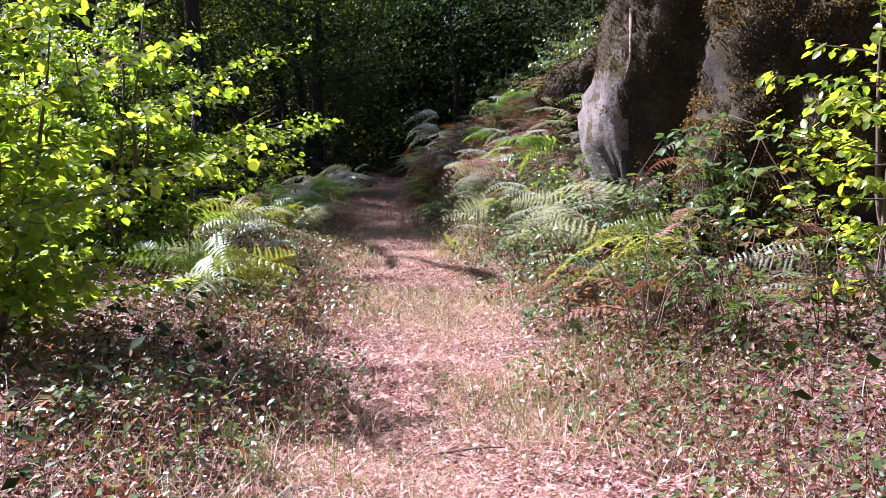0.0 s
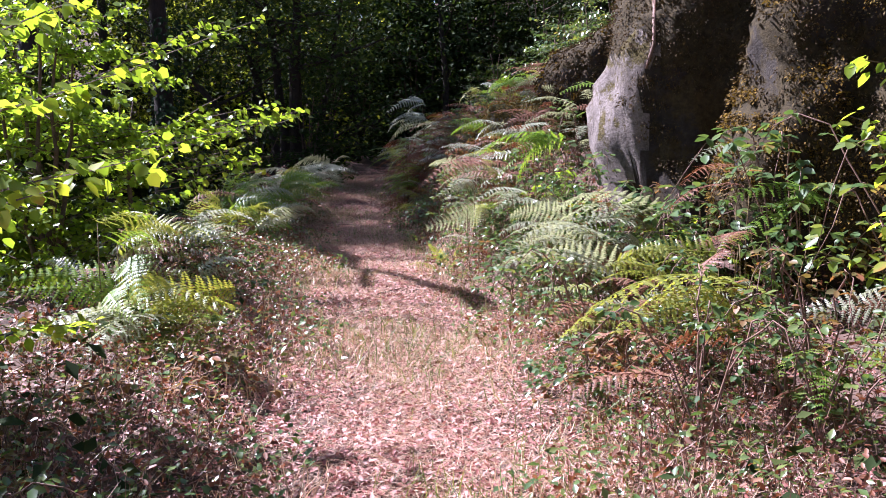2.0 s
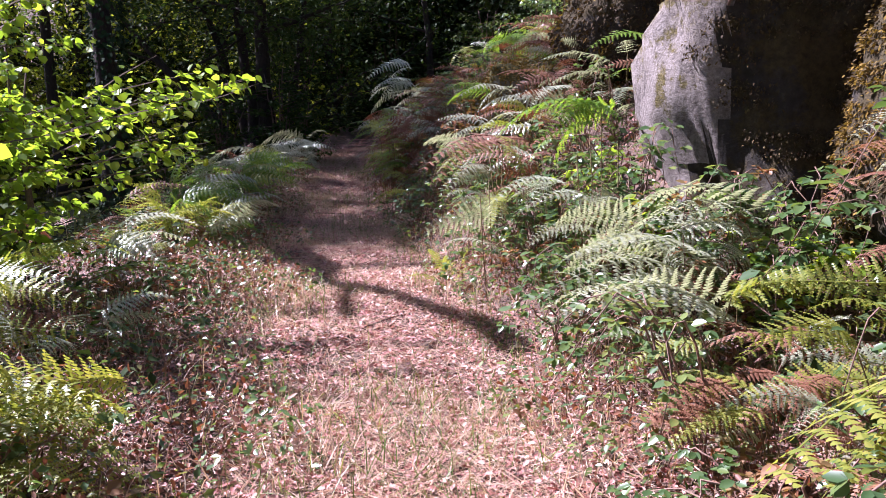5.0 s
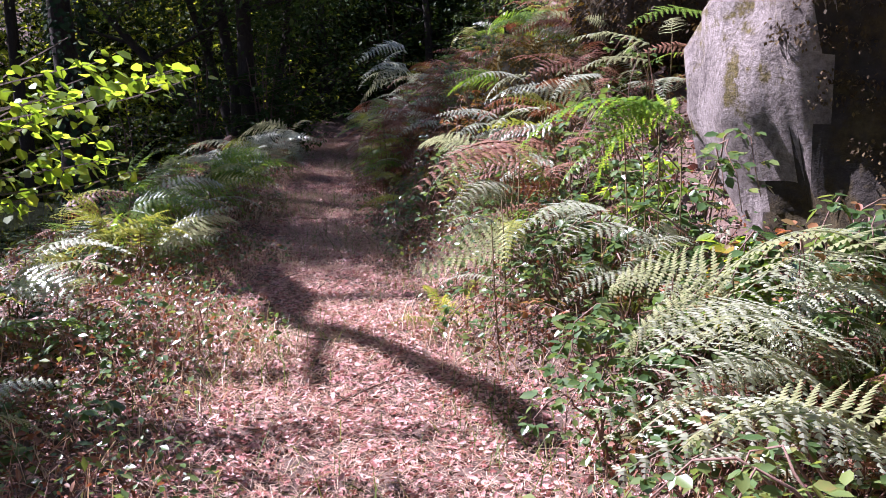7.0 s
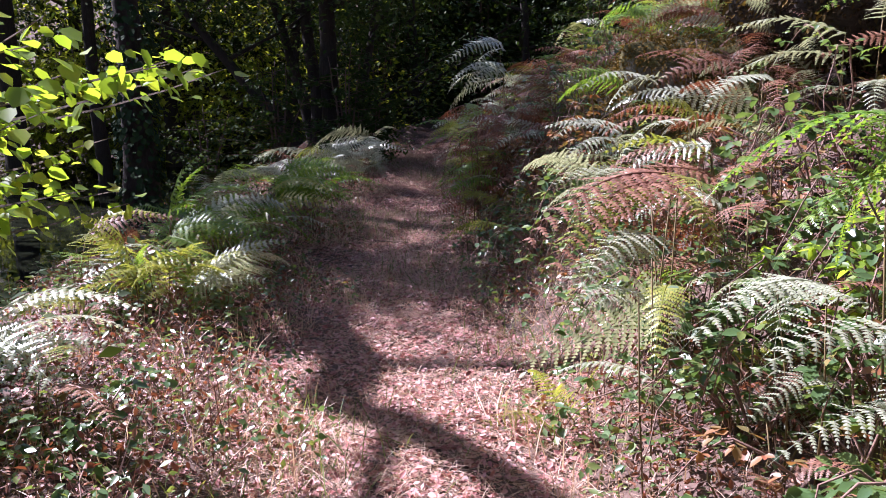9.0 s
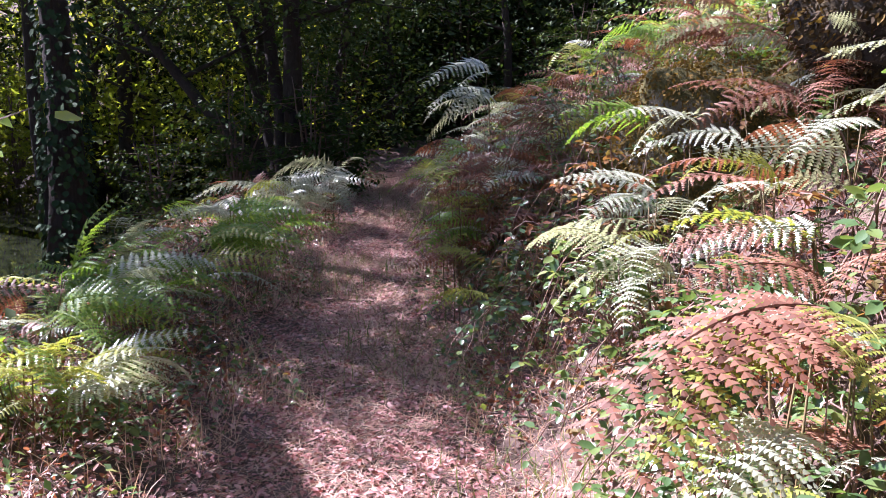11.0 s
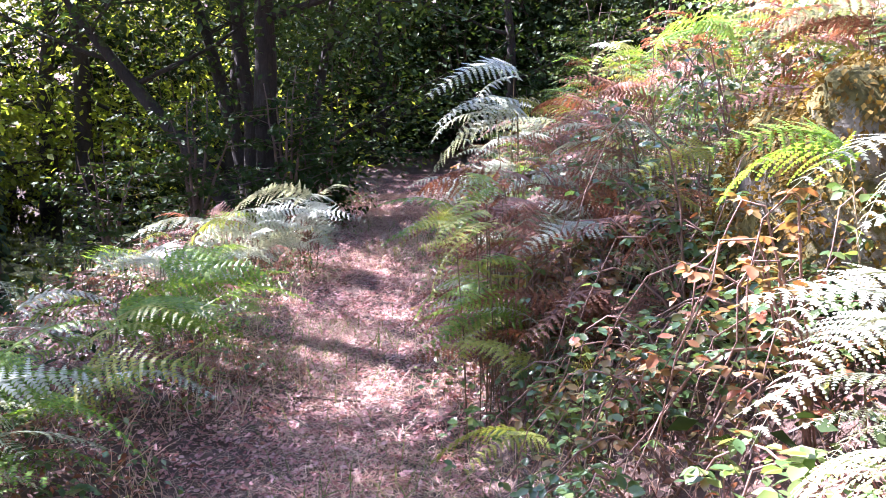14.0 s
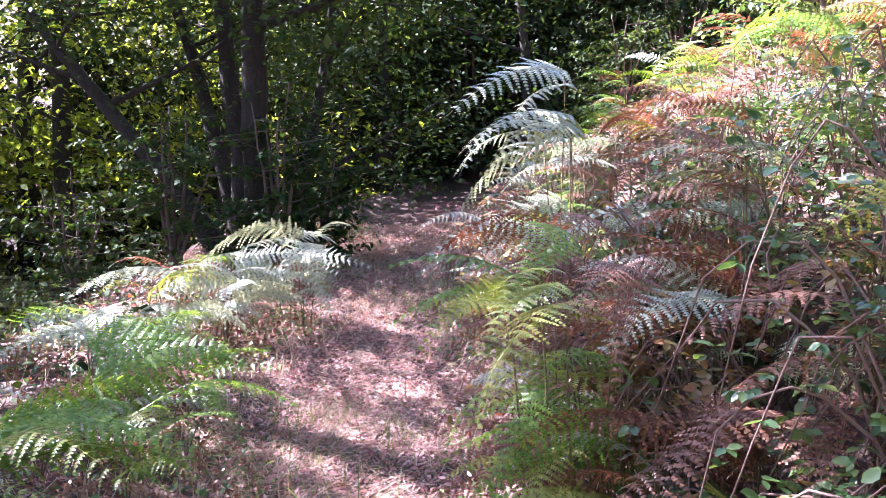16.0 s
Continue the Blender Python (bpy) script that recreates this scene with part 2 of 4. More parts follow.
def scatter(name, template, tfaces, places, yaws, pitches, rolls, sizes, material):
    """One mesh of many small leaves: the template turned, tipped, scaled and set at each place."""
    n = len(places)
    P, S = np.asarray(places, float), np.asarray(sizes, float)
    cy, sy, cp, sp, cr, sr = np.cos(yaws), np.sin(yaws), np.cos(pitches), np.sin(pitches), np.cos(rolls), np.sin(rolls)
    T = template[None] * S[:, None, None]
    x, y, z = T[..., 0], T[..., 1], T[..., 2]
    y, z = y * cr[:, None] - z * sr[:, None], y * sr[:, None] + z * cr[:, None]
    x, z = x * cp[:, None] - z * sp[:, None], x * sp[:, None] + z * cp[:, None]
    x, y = x * cy[:, None] - y * sy[:, None], x * sy[:, None] + y * cy[:, None]
    V = np.stack([x, y, z], -1) + P[:, None]
    k = len(template)
    nv = n * k
    me = bpy.data.meshes.new(name)
    me.vertices.add(nv)
    me.vertices.foreach_set("co", V.reshape(-1).astype(np.float32))
    lens = [len(f) for f in tfaces]
    flat = np.array([i for f in tfaces for i in f])
    idx = (flat[None] + (np.arange(n) * k)[:, None]).reshape(-1)
    totals = np.tile(lens, n)
    me.loops.add(len(idx))
    me.loops.foreach_set("vertex_index", idx.astype(np.int32))
    me.polygons.add(len(totals))
    me.polygons.foreach_set("loop_start", np.concatenate([[0], np.cumsum(totals)[:-1]]).astype(np.int32))
    me.update(calc_edges=True)
    me.materials.append(material)
    me.validate()
    return me


rng = np.random.default_rng(7)


# ---------------------------------------------------------------- the lie of the land
PATH_Y = (-30, 4, 6, 9.5, 13, 16, 19, 23, 27, 32, 38, 60)
PATH_X = (0, 0, 0, -0.3, -0.78, -1.15, -1.28, -1.45, -1.35, -0.6, 0.2, 3)


def smooth01(v):
    v = np.clip(v, 0, 1)
    return v * v * (3 - 2 * v)


def path_x(y):
    return np.interp(y, PATH_Y, PATH_X)


def land(x, y):
    """Height of the ground, for arrays: the trodden path, the bank rising on one side, the slope to the river on the other."""
    x, y = np.asarray(x, float), np.asarray(y, float)
    d = x - path_x(y)
    z = -0.15 * smooth01((y - 9) / 6)
    slope = 0.16 + 0.62 * smooth01((y - 7.5) / 4.5)
    up = np.maximum(d - 0.62, 0)
    z = z + 5.5 * (1 - np.exp(-slope * up / 5.5)) * smooth01(up / 0.5 + 0.3)
    left = np.maximum(-d - 0.75, 0)
    z = z + 0.10 * smooth01(left / 0.5) - 1.5 * smooth01((left - 0.9 - 2.0 * smooth01((11 - y) / 4)) / 4.5)
    far = smooth01((left - 14) / 5)
    z = z + 2.6 * far
    z = z + 11 * smooth01((y - 38) / 45) + 7 * smooth01((-x - 21) / 22) + 5 * smooth01((x - 9) / 18)
    near = np.clip(1.2 - np.abs(d) / 12, 0, 1)
    z = z + near * (0.03 * np.sin(2.1 * x + 1.3 * y) * np.sin(1.7 * y - 0.6 * x) + 0.018 * np.sin(5.3 * x + 2 * y) * np.cos(4.1 * y - x))
    return z


def axis(lo, hi, step, reach):
    mid = list(np.arange(lo, hi + 1e-6, step))
    out, v, s = [], hi, step
    while v < reach:
        s *= 1.35
        v += s
        out.append(v)
    low, v, s = [], lo, step
    while v > -reach:
        s *= 1.35
        v -= s
        low.append(v)
    return np.array(low[::-1] + mid + out)


gx, gy = axis(-6, 5, 0.11, 900), axis(-2, 30, 0.13, 900)
GX, GY = np.meshgrid(gx, gy)
GZ = land(GX, GY) + 0.012 * rng.standard_normal(GX.shape)
W = len(gx)
gfaces = [(j * W + i, j * W + i + 1, (j + 1) * W + i + 1, (j + 1) * W + i) for j in range(len(gy) - 1) for i in range(W - 1)]
ground = new("ground", soup("ground", np.stack([GX, GY, GZ], -1).reshape(-1, 3), gfaces, M_GROUND, True))
tagged(ground, "brown leaf-strewn woodland ground with a trodden path", "ground", kind="structure")
water = new("water", soup("water", [(-40, 12, -0.85), (-3.2, 12, -0.85), (-3.2, 60, -0.85), (-40, 60, -0.85)], [(0, 1, 2, 3)], M_WATER))
tagged(water, "dark still river water mirroring the trees", "river", kind="structure")


# ---------------------------------------------------------------- rock
def rock(name, centre, size, turn, material, label, seed, square=0.35, rough=0.16, levels=5):
    bm = bmesh.new()
    bmesh.ops.create_icosphere(bm, subdivisions=levels, radius=1)
    off = Vector((seed * 3.7, seed * 1.9, seed * 5.1))
    for v in bm.verts:
        p = v.co.copy()
        q = Vector([math.copysign(abs(c) ** square, c) for c in p])
        q = q.lerp(p, 0.25)
        w = Vector((q.x * size[0], q.y * size[1], q.z * size[2]))
        d = noise.fractal(w * 0.9 + off, 0.9, 2.1, 6) * rough * 1.9 + noise.turbulence(w * 2.6 + off, 4, True) * rough * 0.45 + noise.fractal(w * 6 + off, 0.8, 2.2, 3) * 0.018
        v.co = w + w.normalized() * d
    for f in bm.faces:
        f.smooth = True
    me = bpy.data.meshes.new(name)
    bm.to_mesh(me)
    bm.free()
    me.materials.append(material)
    ob = new(name, me)
    ob.matrix_world = pose(*centre, 0, 0, turn)
    return tagged(ob, label, "rock")


outcrop = rock("rock_outcrop", (3.04, 9.95, 1.25), (1.32, 0.95, 2.7), 0, M_ROCK, "tall granite outcrop, pale at its edge, brown with moss and painted shade", 1, 0.6, 0.15, 6)
knob = rock("boulder", (3.2, 8.3, 1.6), (0.8, 0.75, 1.25), 12, M_DARKROCK, "rounded boulder dark with painted shade, draped with yellow-green moss", 2, 0.7, 0.22)
ledge = rock("boulder", (2.5, 12.7, 2.05), (1.0, 0.8, 0.45), 20, M_DARKROCK, "mossy ledge overhanging a dark hollow in the bank", 3, 0.6, 0.2)
gold = rock("boulder", (1.6, 13.9, 0.75), (0.7, 0.9, 0.75), 5, M_MOSSROCK, "sunlit boulder with golden moss in the bank", 4, 0.7, 0.24)


# away from its left edge and on top: moss brown plus painted shade
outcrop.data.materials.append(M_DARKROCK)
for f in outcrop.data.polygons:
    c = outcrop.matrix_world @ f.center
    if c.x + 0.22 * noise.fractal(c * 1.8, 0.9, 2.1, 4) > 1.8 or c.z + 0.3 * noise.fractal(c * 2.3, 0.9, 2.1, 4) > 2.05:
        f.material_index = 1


def moss_on(ob, count, cut, size, material, label, beyond=-9.0, seed=0):
    """Shaggy moss on the parts of a rock that its own patches cover."""
    me = ob.data
    n = len(me.polygons)
    co, no, area = np.empty(n * 3), np.empty(n * 3), np.empty(n)
    me.polygons.foreach_get("center", co)
    me.polygons.foreach_get("normal", no)
    me.polygons.foreach_get("area", area)
    co, no = co.reshape(-1, 3), no.reshape(-1, 3)
    pick = rng.choice(n, count, p=area / area.sum())
    ok = [noise.fractal(Vector(co[i]) * 1.5 + Vector((seed, 0, 0)), 0.9, 2.1, 4) + 0.35 * no[i, 2] > cut for i in pick]
    pick = pick[np.array(ok, bool)]
    pick = pick[(co[pick, 0] + 0.22 * np.sin(co[pick, 2] * 4) > beyond) | (co[pick, 2] > 0.8)]
    k = len(pick)
    P = co[pick] + rng.normal(0, 0.022, (k, 3)) + no[pick] * 0.008
    part("moss", scatter("moss", LEAF4, LEAF4_F, P, np.arctan2(no[pick, 1], no[pick, 0]) + rng.normal(0, 0.5, k), rng.normal(-0.5, 0.6, k), rng.normal(0, 0.6, k), size * rng.uniform(0.5, 1.4, k), material), ob, label)


moss_on(outcrop, 150000, -0.5, 0.022, M_MOSSDARK, "dark brown shaggy moss", -1.2, seed=3)
moss_on(knob, 50000, -0.5, 0.025, M_MOSSDARK, "dark brown shaggy moss", seed=8)
moss_on(knob, 60000, -0.05, 0.026, M_MOSSGOLD, "yellow-green moss", seed=8)
moss_on(ledge, 20000, -0.5, 0.036, M_MOSSDARK, "dark brown shaggy moss", seed=2)
moss_on(ledge, 9000, 0.2, 0.05, M_MOSSGOLD, "yellow-green moss", seed=9)
moss_on(gold, 60000, -0.6, 0.026, M_MOSSGOLD, "golden moss", seed=11)


# ---------------------------------------------------------------- trees
def bent(a, b, n, wob, seed):
    a, b = Vector(a), Vector(b)
    r = random.Random(seed)
    ln = (b - a).length
    pts, off = [], Vector((0, 0, 0))
    for i in range(n + 1):
        t = i / n
        pts.append(a.lerp(b, t) + off * (1 if 0 < i else 0))
        off += Vector((r.uniform(-1, 1), r.uniform(-1, 1), r.uniform(-0.6, 0.6))) * wob * ln / n
    return pts


def leaf_cloud(name, centres, per, spread, size, material, template=LEAF4, flat=0.6, tilt=0.5):
    C = np.repeat(np.asarray(centres, float), per, 0)
    n = len(C)
    sp = np.asarray(spread) * np.ones(3)
    P = C + rng.standard_normal((n, 3)) * sp * np.array((1, 1, flat))
    return scatter(name, template, LEAF4_F, P, rng.uniform(0, 6.283, n), rng.normal(-0.25, tilt, n), rng.normal(0, tilt, n), size * rng.uniform(0.6, 1.3, n), material)


def tree(base, top, r0, limbs, seed, label, leaves=5000, leaf=0.10, crown_r=2.2, low=0.35, cat="tree", spread=0.42, reach=0.45, material=None, extra=()):
    """A broadleaf tree: tapered trunk, limbs with side branches, and a crown of leaves that hang about the branches."""
    r = random.Random(seed)
    base, top = Vector(base), Vector(top)
    base.z = min(base.z, gz(base.x, base.y))
    root = tagged(new("tree"), label, cat)
    root.matrix_world = Matrix.Translation(base)
    trunk = bent((0, 0, -0.25), top - base, 10, 0.10, seed)
    radii = [r0 * (1.45 if i == 0 else 1.15 if i == 1 else 1) * (1 - 0.75 * i / 10) for i in range(11)]
    part("trunk", tube("trunk", trunk, radii, M_BARK, 12), root)
    centres = [trunk[-1], trunk[-2]]
    specs = []
    for k in range(limbs):
        t = low + (0.97 - low) * (k + 0.5) / limbs
        i = min(int(t * 10), 9)
        a = trunk[i].lerp(trunk[i + 1], t * 10 - i)
        ang = k * 2.4 + r.uniform(-0.5, 0.5)
        ln = crown_r * (1.15 - 0.5 * abs(t - 0.5)) * r.uniform(0.75, 1.2)
        specs.append((a, a + Vector((math.cos(ang) * ln, math.sin(ang) * ln, ln * r.uniform(0.1, reach + 0.2))), radii[i] * 0.45))
    for a, b, rr in extra:
        specs.append((Vector(a) - base, Vector(b) - base, rr))
    for k, (a, b, rr) in enumerate(specs):
        pts = bent(a, b, 6, 0.16, seed * 31 + k)
        limb = part("limb", tube("limb", pts, [rr * (1 - 0.13 * i) for i in range(7)], M_BARK, 7), root)
        for q in range(3):
            s = pts[2 + q]
            ln = (b - a).length * r.uniform(0.3, 0.5)
            e = s + Vector((r.uniform(-1, 1), r.uniform(-1, 1), r.uniform(-0.3, 0.6))).normalized() * ln
            tw = bent(s, e, 3, 0.2, seed * 77 + k * 5 + q)
            part("branch", tube("branch", tw, [rr * 0.4, rr * 0.3, rr * 0.2, rr * 0.08], M_BARK, 5), limb)
            centres += tw[1:]
        centres += pts[2:]
    if leaves:
        per = max(1, leaves // len(centres))
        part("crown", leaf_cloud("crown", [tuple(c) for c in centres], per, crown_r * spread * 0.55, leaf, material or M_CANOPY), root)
    return root


def gz(x, y):
    return float(land(x, y))


# river-side trees whose crowns shade the path; one low forked limb throws its shadow across it
def lift(x, y, h):
    return (x - h * 0.62 / 0.76, y + h * 0.35 / 0.76, h)


tree((-8.2, 18.4, -0.7), (-7.8, 18.0, 9.5), 0.24, 9, 21, "tall alder on the river bank, crown over the path", 8500, 0.125, 2.3, 0.45)
# the higher limb is added out of view, to shade the bank
forked = tree((-6.7, 15.9, -0.6), (-6.3, 17.6, 8.5), 0.2, 7, 22, "riverside tree with a low forked limb over the path", 3200, 0.10, 1.6, 0.75,
              extra=[((-6.66, 16.6, 3.4), lift(-1.5, 12.7, 5.2), 0.17), ((-6.5, 16.9, 5.8), (-3.3, 14.6, 6.8), 0.09)])
pts_a = [lift(-1.5, 12.7, 5.2), lift(-0.86, 11.3, 5.2), lift(-0.92, 10.75, 5.2), lift(-0.55, 10.5, 5.1), lift(-0.08, 9.95, 5.1), lift(0.38, 9.15, 5.1), lift(0.5, 8.7, 5.1)]
pts_b = [lift(-0.86, 11.3, 5.2), lift(-0.43, 11.38, 5.2), lift(0.1, 11.3, 5.2), lift(0.5, 11.0, 5.2)]
pts_c = [lift(-0.55, 10.5, 5.1), lift(-0.52, 10.0, 5.1), lift(-0.5, 9.4, 5.1)]
fbase = Matrix.Translation(-forked.location)
for pts, r0, r1 in ((pts_a, 0.17, 0.10), (pts_b, 0.10, 0.06), (pts_c, 0.07, 0.04)):
    part("limb", tube("limb", [fbase @ Vector(p) for p in pts], [r0 + (r1 - r0) * i / (len(pts) - 1) for i in range(len(pts))], M_BARK, 8), forked)
tree((-9.3, 23.5, -0.8), (-8.7, 23.2, 10), 0.25, 9, 23, "alder leaning over the dark river", 7000, 0.10, 2.8, 0.4)
tree((-11.0, 20.5, -0.4), (-10.6, 20.8, 10), 0.22, 9, 24, "riverside alder with a broad leafy crown", 7000, 0.10, 2.6, 0.4)

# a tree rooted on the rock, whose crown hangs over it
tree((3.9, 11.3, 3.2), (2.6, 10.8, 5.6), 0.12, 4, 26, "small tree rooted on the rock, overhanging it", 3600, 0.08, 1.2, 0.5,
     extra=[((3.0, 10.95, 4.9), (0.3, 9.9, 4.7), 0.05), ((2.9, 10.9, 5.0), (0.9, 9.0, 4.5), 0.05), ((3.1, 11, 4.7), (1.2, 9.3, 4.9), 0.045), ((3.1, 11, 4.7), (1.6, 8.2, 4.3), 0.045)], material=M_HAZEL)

# one more crown, added to darken the path beyond the limb's shadow
tree((-7.6, 23.6, -0.8), (-7.0, 23.0, 10), 0.14, 9, 27, "slender riverside tree added to shade the path", 5500, 0.125, 2.5, 0.5)

# unseen trees added over the rock and behind the walker, shutting out light overhead
tree((4.7, 12.4, 4.0), (2.4, 11.9, 7.6), 0.16, 5, 28, "tree added on the bank top, leaning out to shade the rock", 7500, 0.12, 1.4, 0.75,
     extra=[((2.9, 12.0, 6.8), (-1.0, 11.3, 6.9), 0.07), ((2.9, 12.0, 6.6), (-0.5, 10.6, 6.5), 0.06), ((2.6, 11.9, 7.2), (0.2, 12.1, 7.4), 0.06), ((2.9, 12.0, 6.6), (0.6, 10.5, 6.8), 0.06)])
roof_tree = tagged(tree((7.2, 3.0, 0.8), (4.6, 3.2, 11.0), 0.24, 6, 29, "tall woodland tree with a high spreading crown, added to block light", 7000, 0.24, 4.2, 0.66), group="trees closing the wood overhead")
for i, (x, y) in enumerate([(8.0, 9.0), (7.6, 15.5), (6.0, -2.5), (1.8, -4.5), (-3.0, -4.0), (7.5, 21.5), (-6.5, -1.5)]):
    copy_thing(roof_tree, pose(x, y, gz(x, y) - 0.1, 0, 0, (10, -20, -40, -75, -120, 15, 200)[i]))
# added for the shade its crown throws where the path bends
tree((-8.0, 28.5, -0.6), (-7.4, 28.0, 10.0), 0.2, 10, 38, "leafy riverside tree added to shade the bend of the path", 9000, 0.16, 3.2, 0.4)

# the ivy-clad trunk
ivy_tree = tree((-4.63, 18.0, gz(-4.63, 18)), (-4.5, 18.1, 9.5), 0.2, 8, 25, "tall tree with an ivy-covered trunk beside the path", 8500, 0.13, 2.6, 0.5)
n_ivy = 1500
ia, iz = rng.uniform(0, 6.283, n_ivy), rng.uniform(0.0, 3.6, n_ivy)
keep = (np.sin(ia * 1.0 + 2.6) + 0.3 * np.sin(iz * 5)) > -0.35
ia, iz = ia[keep], iz[keep]
ir = 0.235 - 0.012 * iz + rng.uniform(0, 0.05, len(ia))
ivy_me = scatter("ivy", ROUND, OVAL_F, np.stack([ir * np.cos(ia) + 0.01 * iz, ir * np.sin(ia), iz], -1), ia, rng.normal(-0.9, 0.35, len(ia)), rng.normal(0, 0.4, len(ia)),
                 rng.uniform(0.05, 0.1, len(ia)), M_IVY)
part("ivy", ivy_me, ivy_tree, "dark glossy ivy leaves")

# the clump of dark trunks where the path bends
tree((-2.82, 22.0, 0.61), (-2.99, 22.0, 5.52), 0.19, 8, 31, "dark upright trunk in a clump of riverside trees", 5000, 0.12, 2.4, 0.45)
tree((-3.12, 22.6, 0.55), (-3.93, 23.4, 6.69), 0.13, 7, 32, "slim dark trunk in a clump of riverside trees", 3600, 0.12, 2.2, 0.45)
tree((-2.75, 22.9, 0.1), (-1.9, 23.6, 5.51), 0.08, 8, 33, "slender trunk leaning from a clump, leafy low down", 6500, 0.09, 1.9, 0.1)
tree((-3.21, 22.2, 0.71), (-6.53, 23.0, 3.54), 0.13, 6, 34, "leaning bare trunk over the river", 2600, 0.10, 1.8, 0.45)
tree((-3.28, 23.0, 0.65), (-5.12, 24.0, 4.75), 0.12, 5, 35, "thin leaning trunk over the river", 2200, 0.10, 1.6, 0.45)
tree((-2.4, 31.0, 0.2), (-2.5, 31.0, 8.68), 0.16, 10, 36, "tree standing where the path bends away", 8200, 0.13, 2.8, 0.06)
tree((0.43, 30.0, 1.13), (0.1, 31.0, 8.04), 0.12, 7, 37, "slender tree at the end of the path", 4200, 0.12, 2.4, 0.15)

# more high crowns, added to keep the sun off the far wood
for i, (x, y) in enumerate([(-11, 38), (-8, 41), (-6, 44), (-9, 47), (-4, 40), (-4.5, 36), (-6, 50), (-2, 47)]):
    copy_thing(roof_tree, pose(x, y, gz(x, y) - 0.1, 0, 0, 47 * i % 360))

# far woods: three kinds of tree, set out again and again
kinds = [tree((14, 30, 3.4), (14.4, 30.2, 12), 0.2, 10, 41, "leafy woodland tree in the far wood", 5000, 0.19, 3.4, 0.12),
         tree((-15, 32, 0.2), (-14.6, 32, 10), 0.22, 10, 42, "leafy woodland tree in the far wood", 5000, 0.19, 3.6, 0.1),
         tree((-17, 38, 0.4), (-17.5, 38.2, 13), 0.25, 11, 43, "tall woodland tree in the far wood", 5200, 0.2, 3.8, 0.15)]
for k in kinds:
    tagged(k, group="trees of the far wood")
rr = random.Random(5)
# the spots behind the start hold unseen trees, added to close the wood
spots = [(-5.5, 30), (-9, 29), (-13, 28), (-3.6, 34), (-7, 36), (-11, 38), (-1.5, 41), (3.5, 41), (-4.5, 44), (1.6, 47), (6.5, 44), (-16, 24), (-19, 30), (5.5, 34), (9, 38),
         (-15, 21), (-19, 17), (-22, 9), (-24, 4), (-12, 46), (-20, 44), (12, 50), (0, 58), (-8, 54), (8, 24), (11, 17), (9, 9), (8, 1), (-10, -8), (-5, -9), (3, -10), (9, -8), (-14, -6),
         (5, 56), (-18, 56), (14, 42), (-24, 38), (-24, 20), (-2, 52), (-6, 60), (3, 63), (-11, 62), (9, 60), (-27, 30), (15, 34)]
sunny = tree((-11, 31, -0.3), (-11.3, 31.3, 9), 0.2, 11, 44, "yellow-green tree across the river, sunlight put into its leaf colour", 6500, 0.17, 3.4, 0.08, material=M_FARSUN)
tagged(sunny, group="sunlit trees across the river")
# far trees on the river side take the copy with painted sunlight
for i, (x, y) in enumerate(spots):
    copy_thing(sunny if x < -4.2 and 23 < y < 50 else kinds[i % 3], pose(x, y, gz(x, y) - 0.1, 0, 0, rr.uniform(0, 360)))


# ---------------------------------------------------------------- bushes
def bush(name, base, stems, height, reach, leaves, leaf, seed, label, material, template=OVAL, tips=(), low=0.1):
    r = random.Random(seed)
    root = tagged(new(name), label, "bush")
    base = Vector(base)
    root.matrix_world = Matrix.Translation(base)
    P = []
    twv, twf = [], []
    ends = []
    for k in range(stems):
        ang = k * 2.4 + r.uniform(-0.4, 0.4)
        lean = r.uniform(0.05, 0.4) * reach
        top = Vector((math.cos(ang) * lean, math.sin(ang) * lean, height * r.uniform(0.65, 1)))
        pts = bent((0, 0, -0.1), top, 8, 0.12, seed * 13 + k)
        part("stem", tube("stem", pts, [0.028 * (1 - 0.1 * i) for i in range(9)], M_TWIG, 7), root)
        for j in range(9):
            t = low + (1 - low) * j / 9
            i = min(int(t * 8), 7)
            a = pts[i].lerp(pts[i + 1], t * 8 - i)
            an = r.uniform(0, 6.283)
            ln = reach * r.uniform(0.4, 1) * (1 - 0.35 * t)
            ends.append((a, a + Vector((math.cos(an) * ln, math.sin(an) * ln, ln * r.uniform(-0.1, 0.45)))))
    for b in tips:
        b = Vector(b) - base
        ends.append((Vector((b.x * 0.15, b.y * 0.3, b.z * 0.75)), b))
    for k, (a, b) in enumerate(ends):
        pts = bent(a, b, 6, 0.12, seed * 7 + k)
        v, f = tube_data(pts, [0.009, 0.008, 0.007, 0.006, 0.005, 0.004, 0.002], 3, len(twv))
        twv += v
        twf += f
        P += [(pts[i].lerp(pts[i + 1], u), (b - a)) for i in range(1, 6) for u in (0.1, 0.5, 0.9)]
    tagged(part("branchwork", soup("branchwork", twv, twf, M_TWIG), root), kind="stuff")
    n = leaves
    pick = rng.integers(0, len(P), n)
    pos = np.array([tuple(P[i][0]) for i in pick]) + rng.normal(0, 0.05, (n, 3)) * np.array((1, 1, 0.6))
    yaw = np.array([math.atan2(P[i][1].y, P[i][1].x) for i in pick]) + rng.normal(0, 0.9, n)
    part("leaves", scatter("leaves", template, LEAF4_F if template is LEAF4 else OVAL_F, pos, yaw, rng.normal(-0.45, 0.4, n), rng.normal(0, 0.5, n), leaf * rng.uniform(0.6, 1.25, n), material), root)
    return root


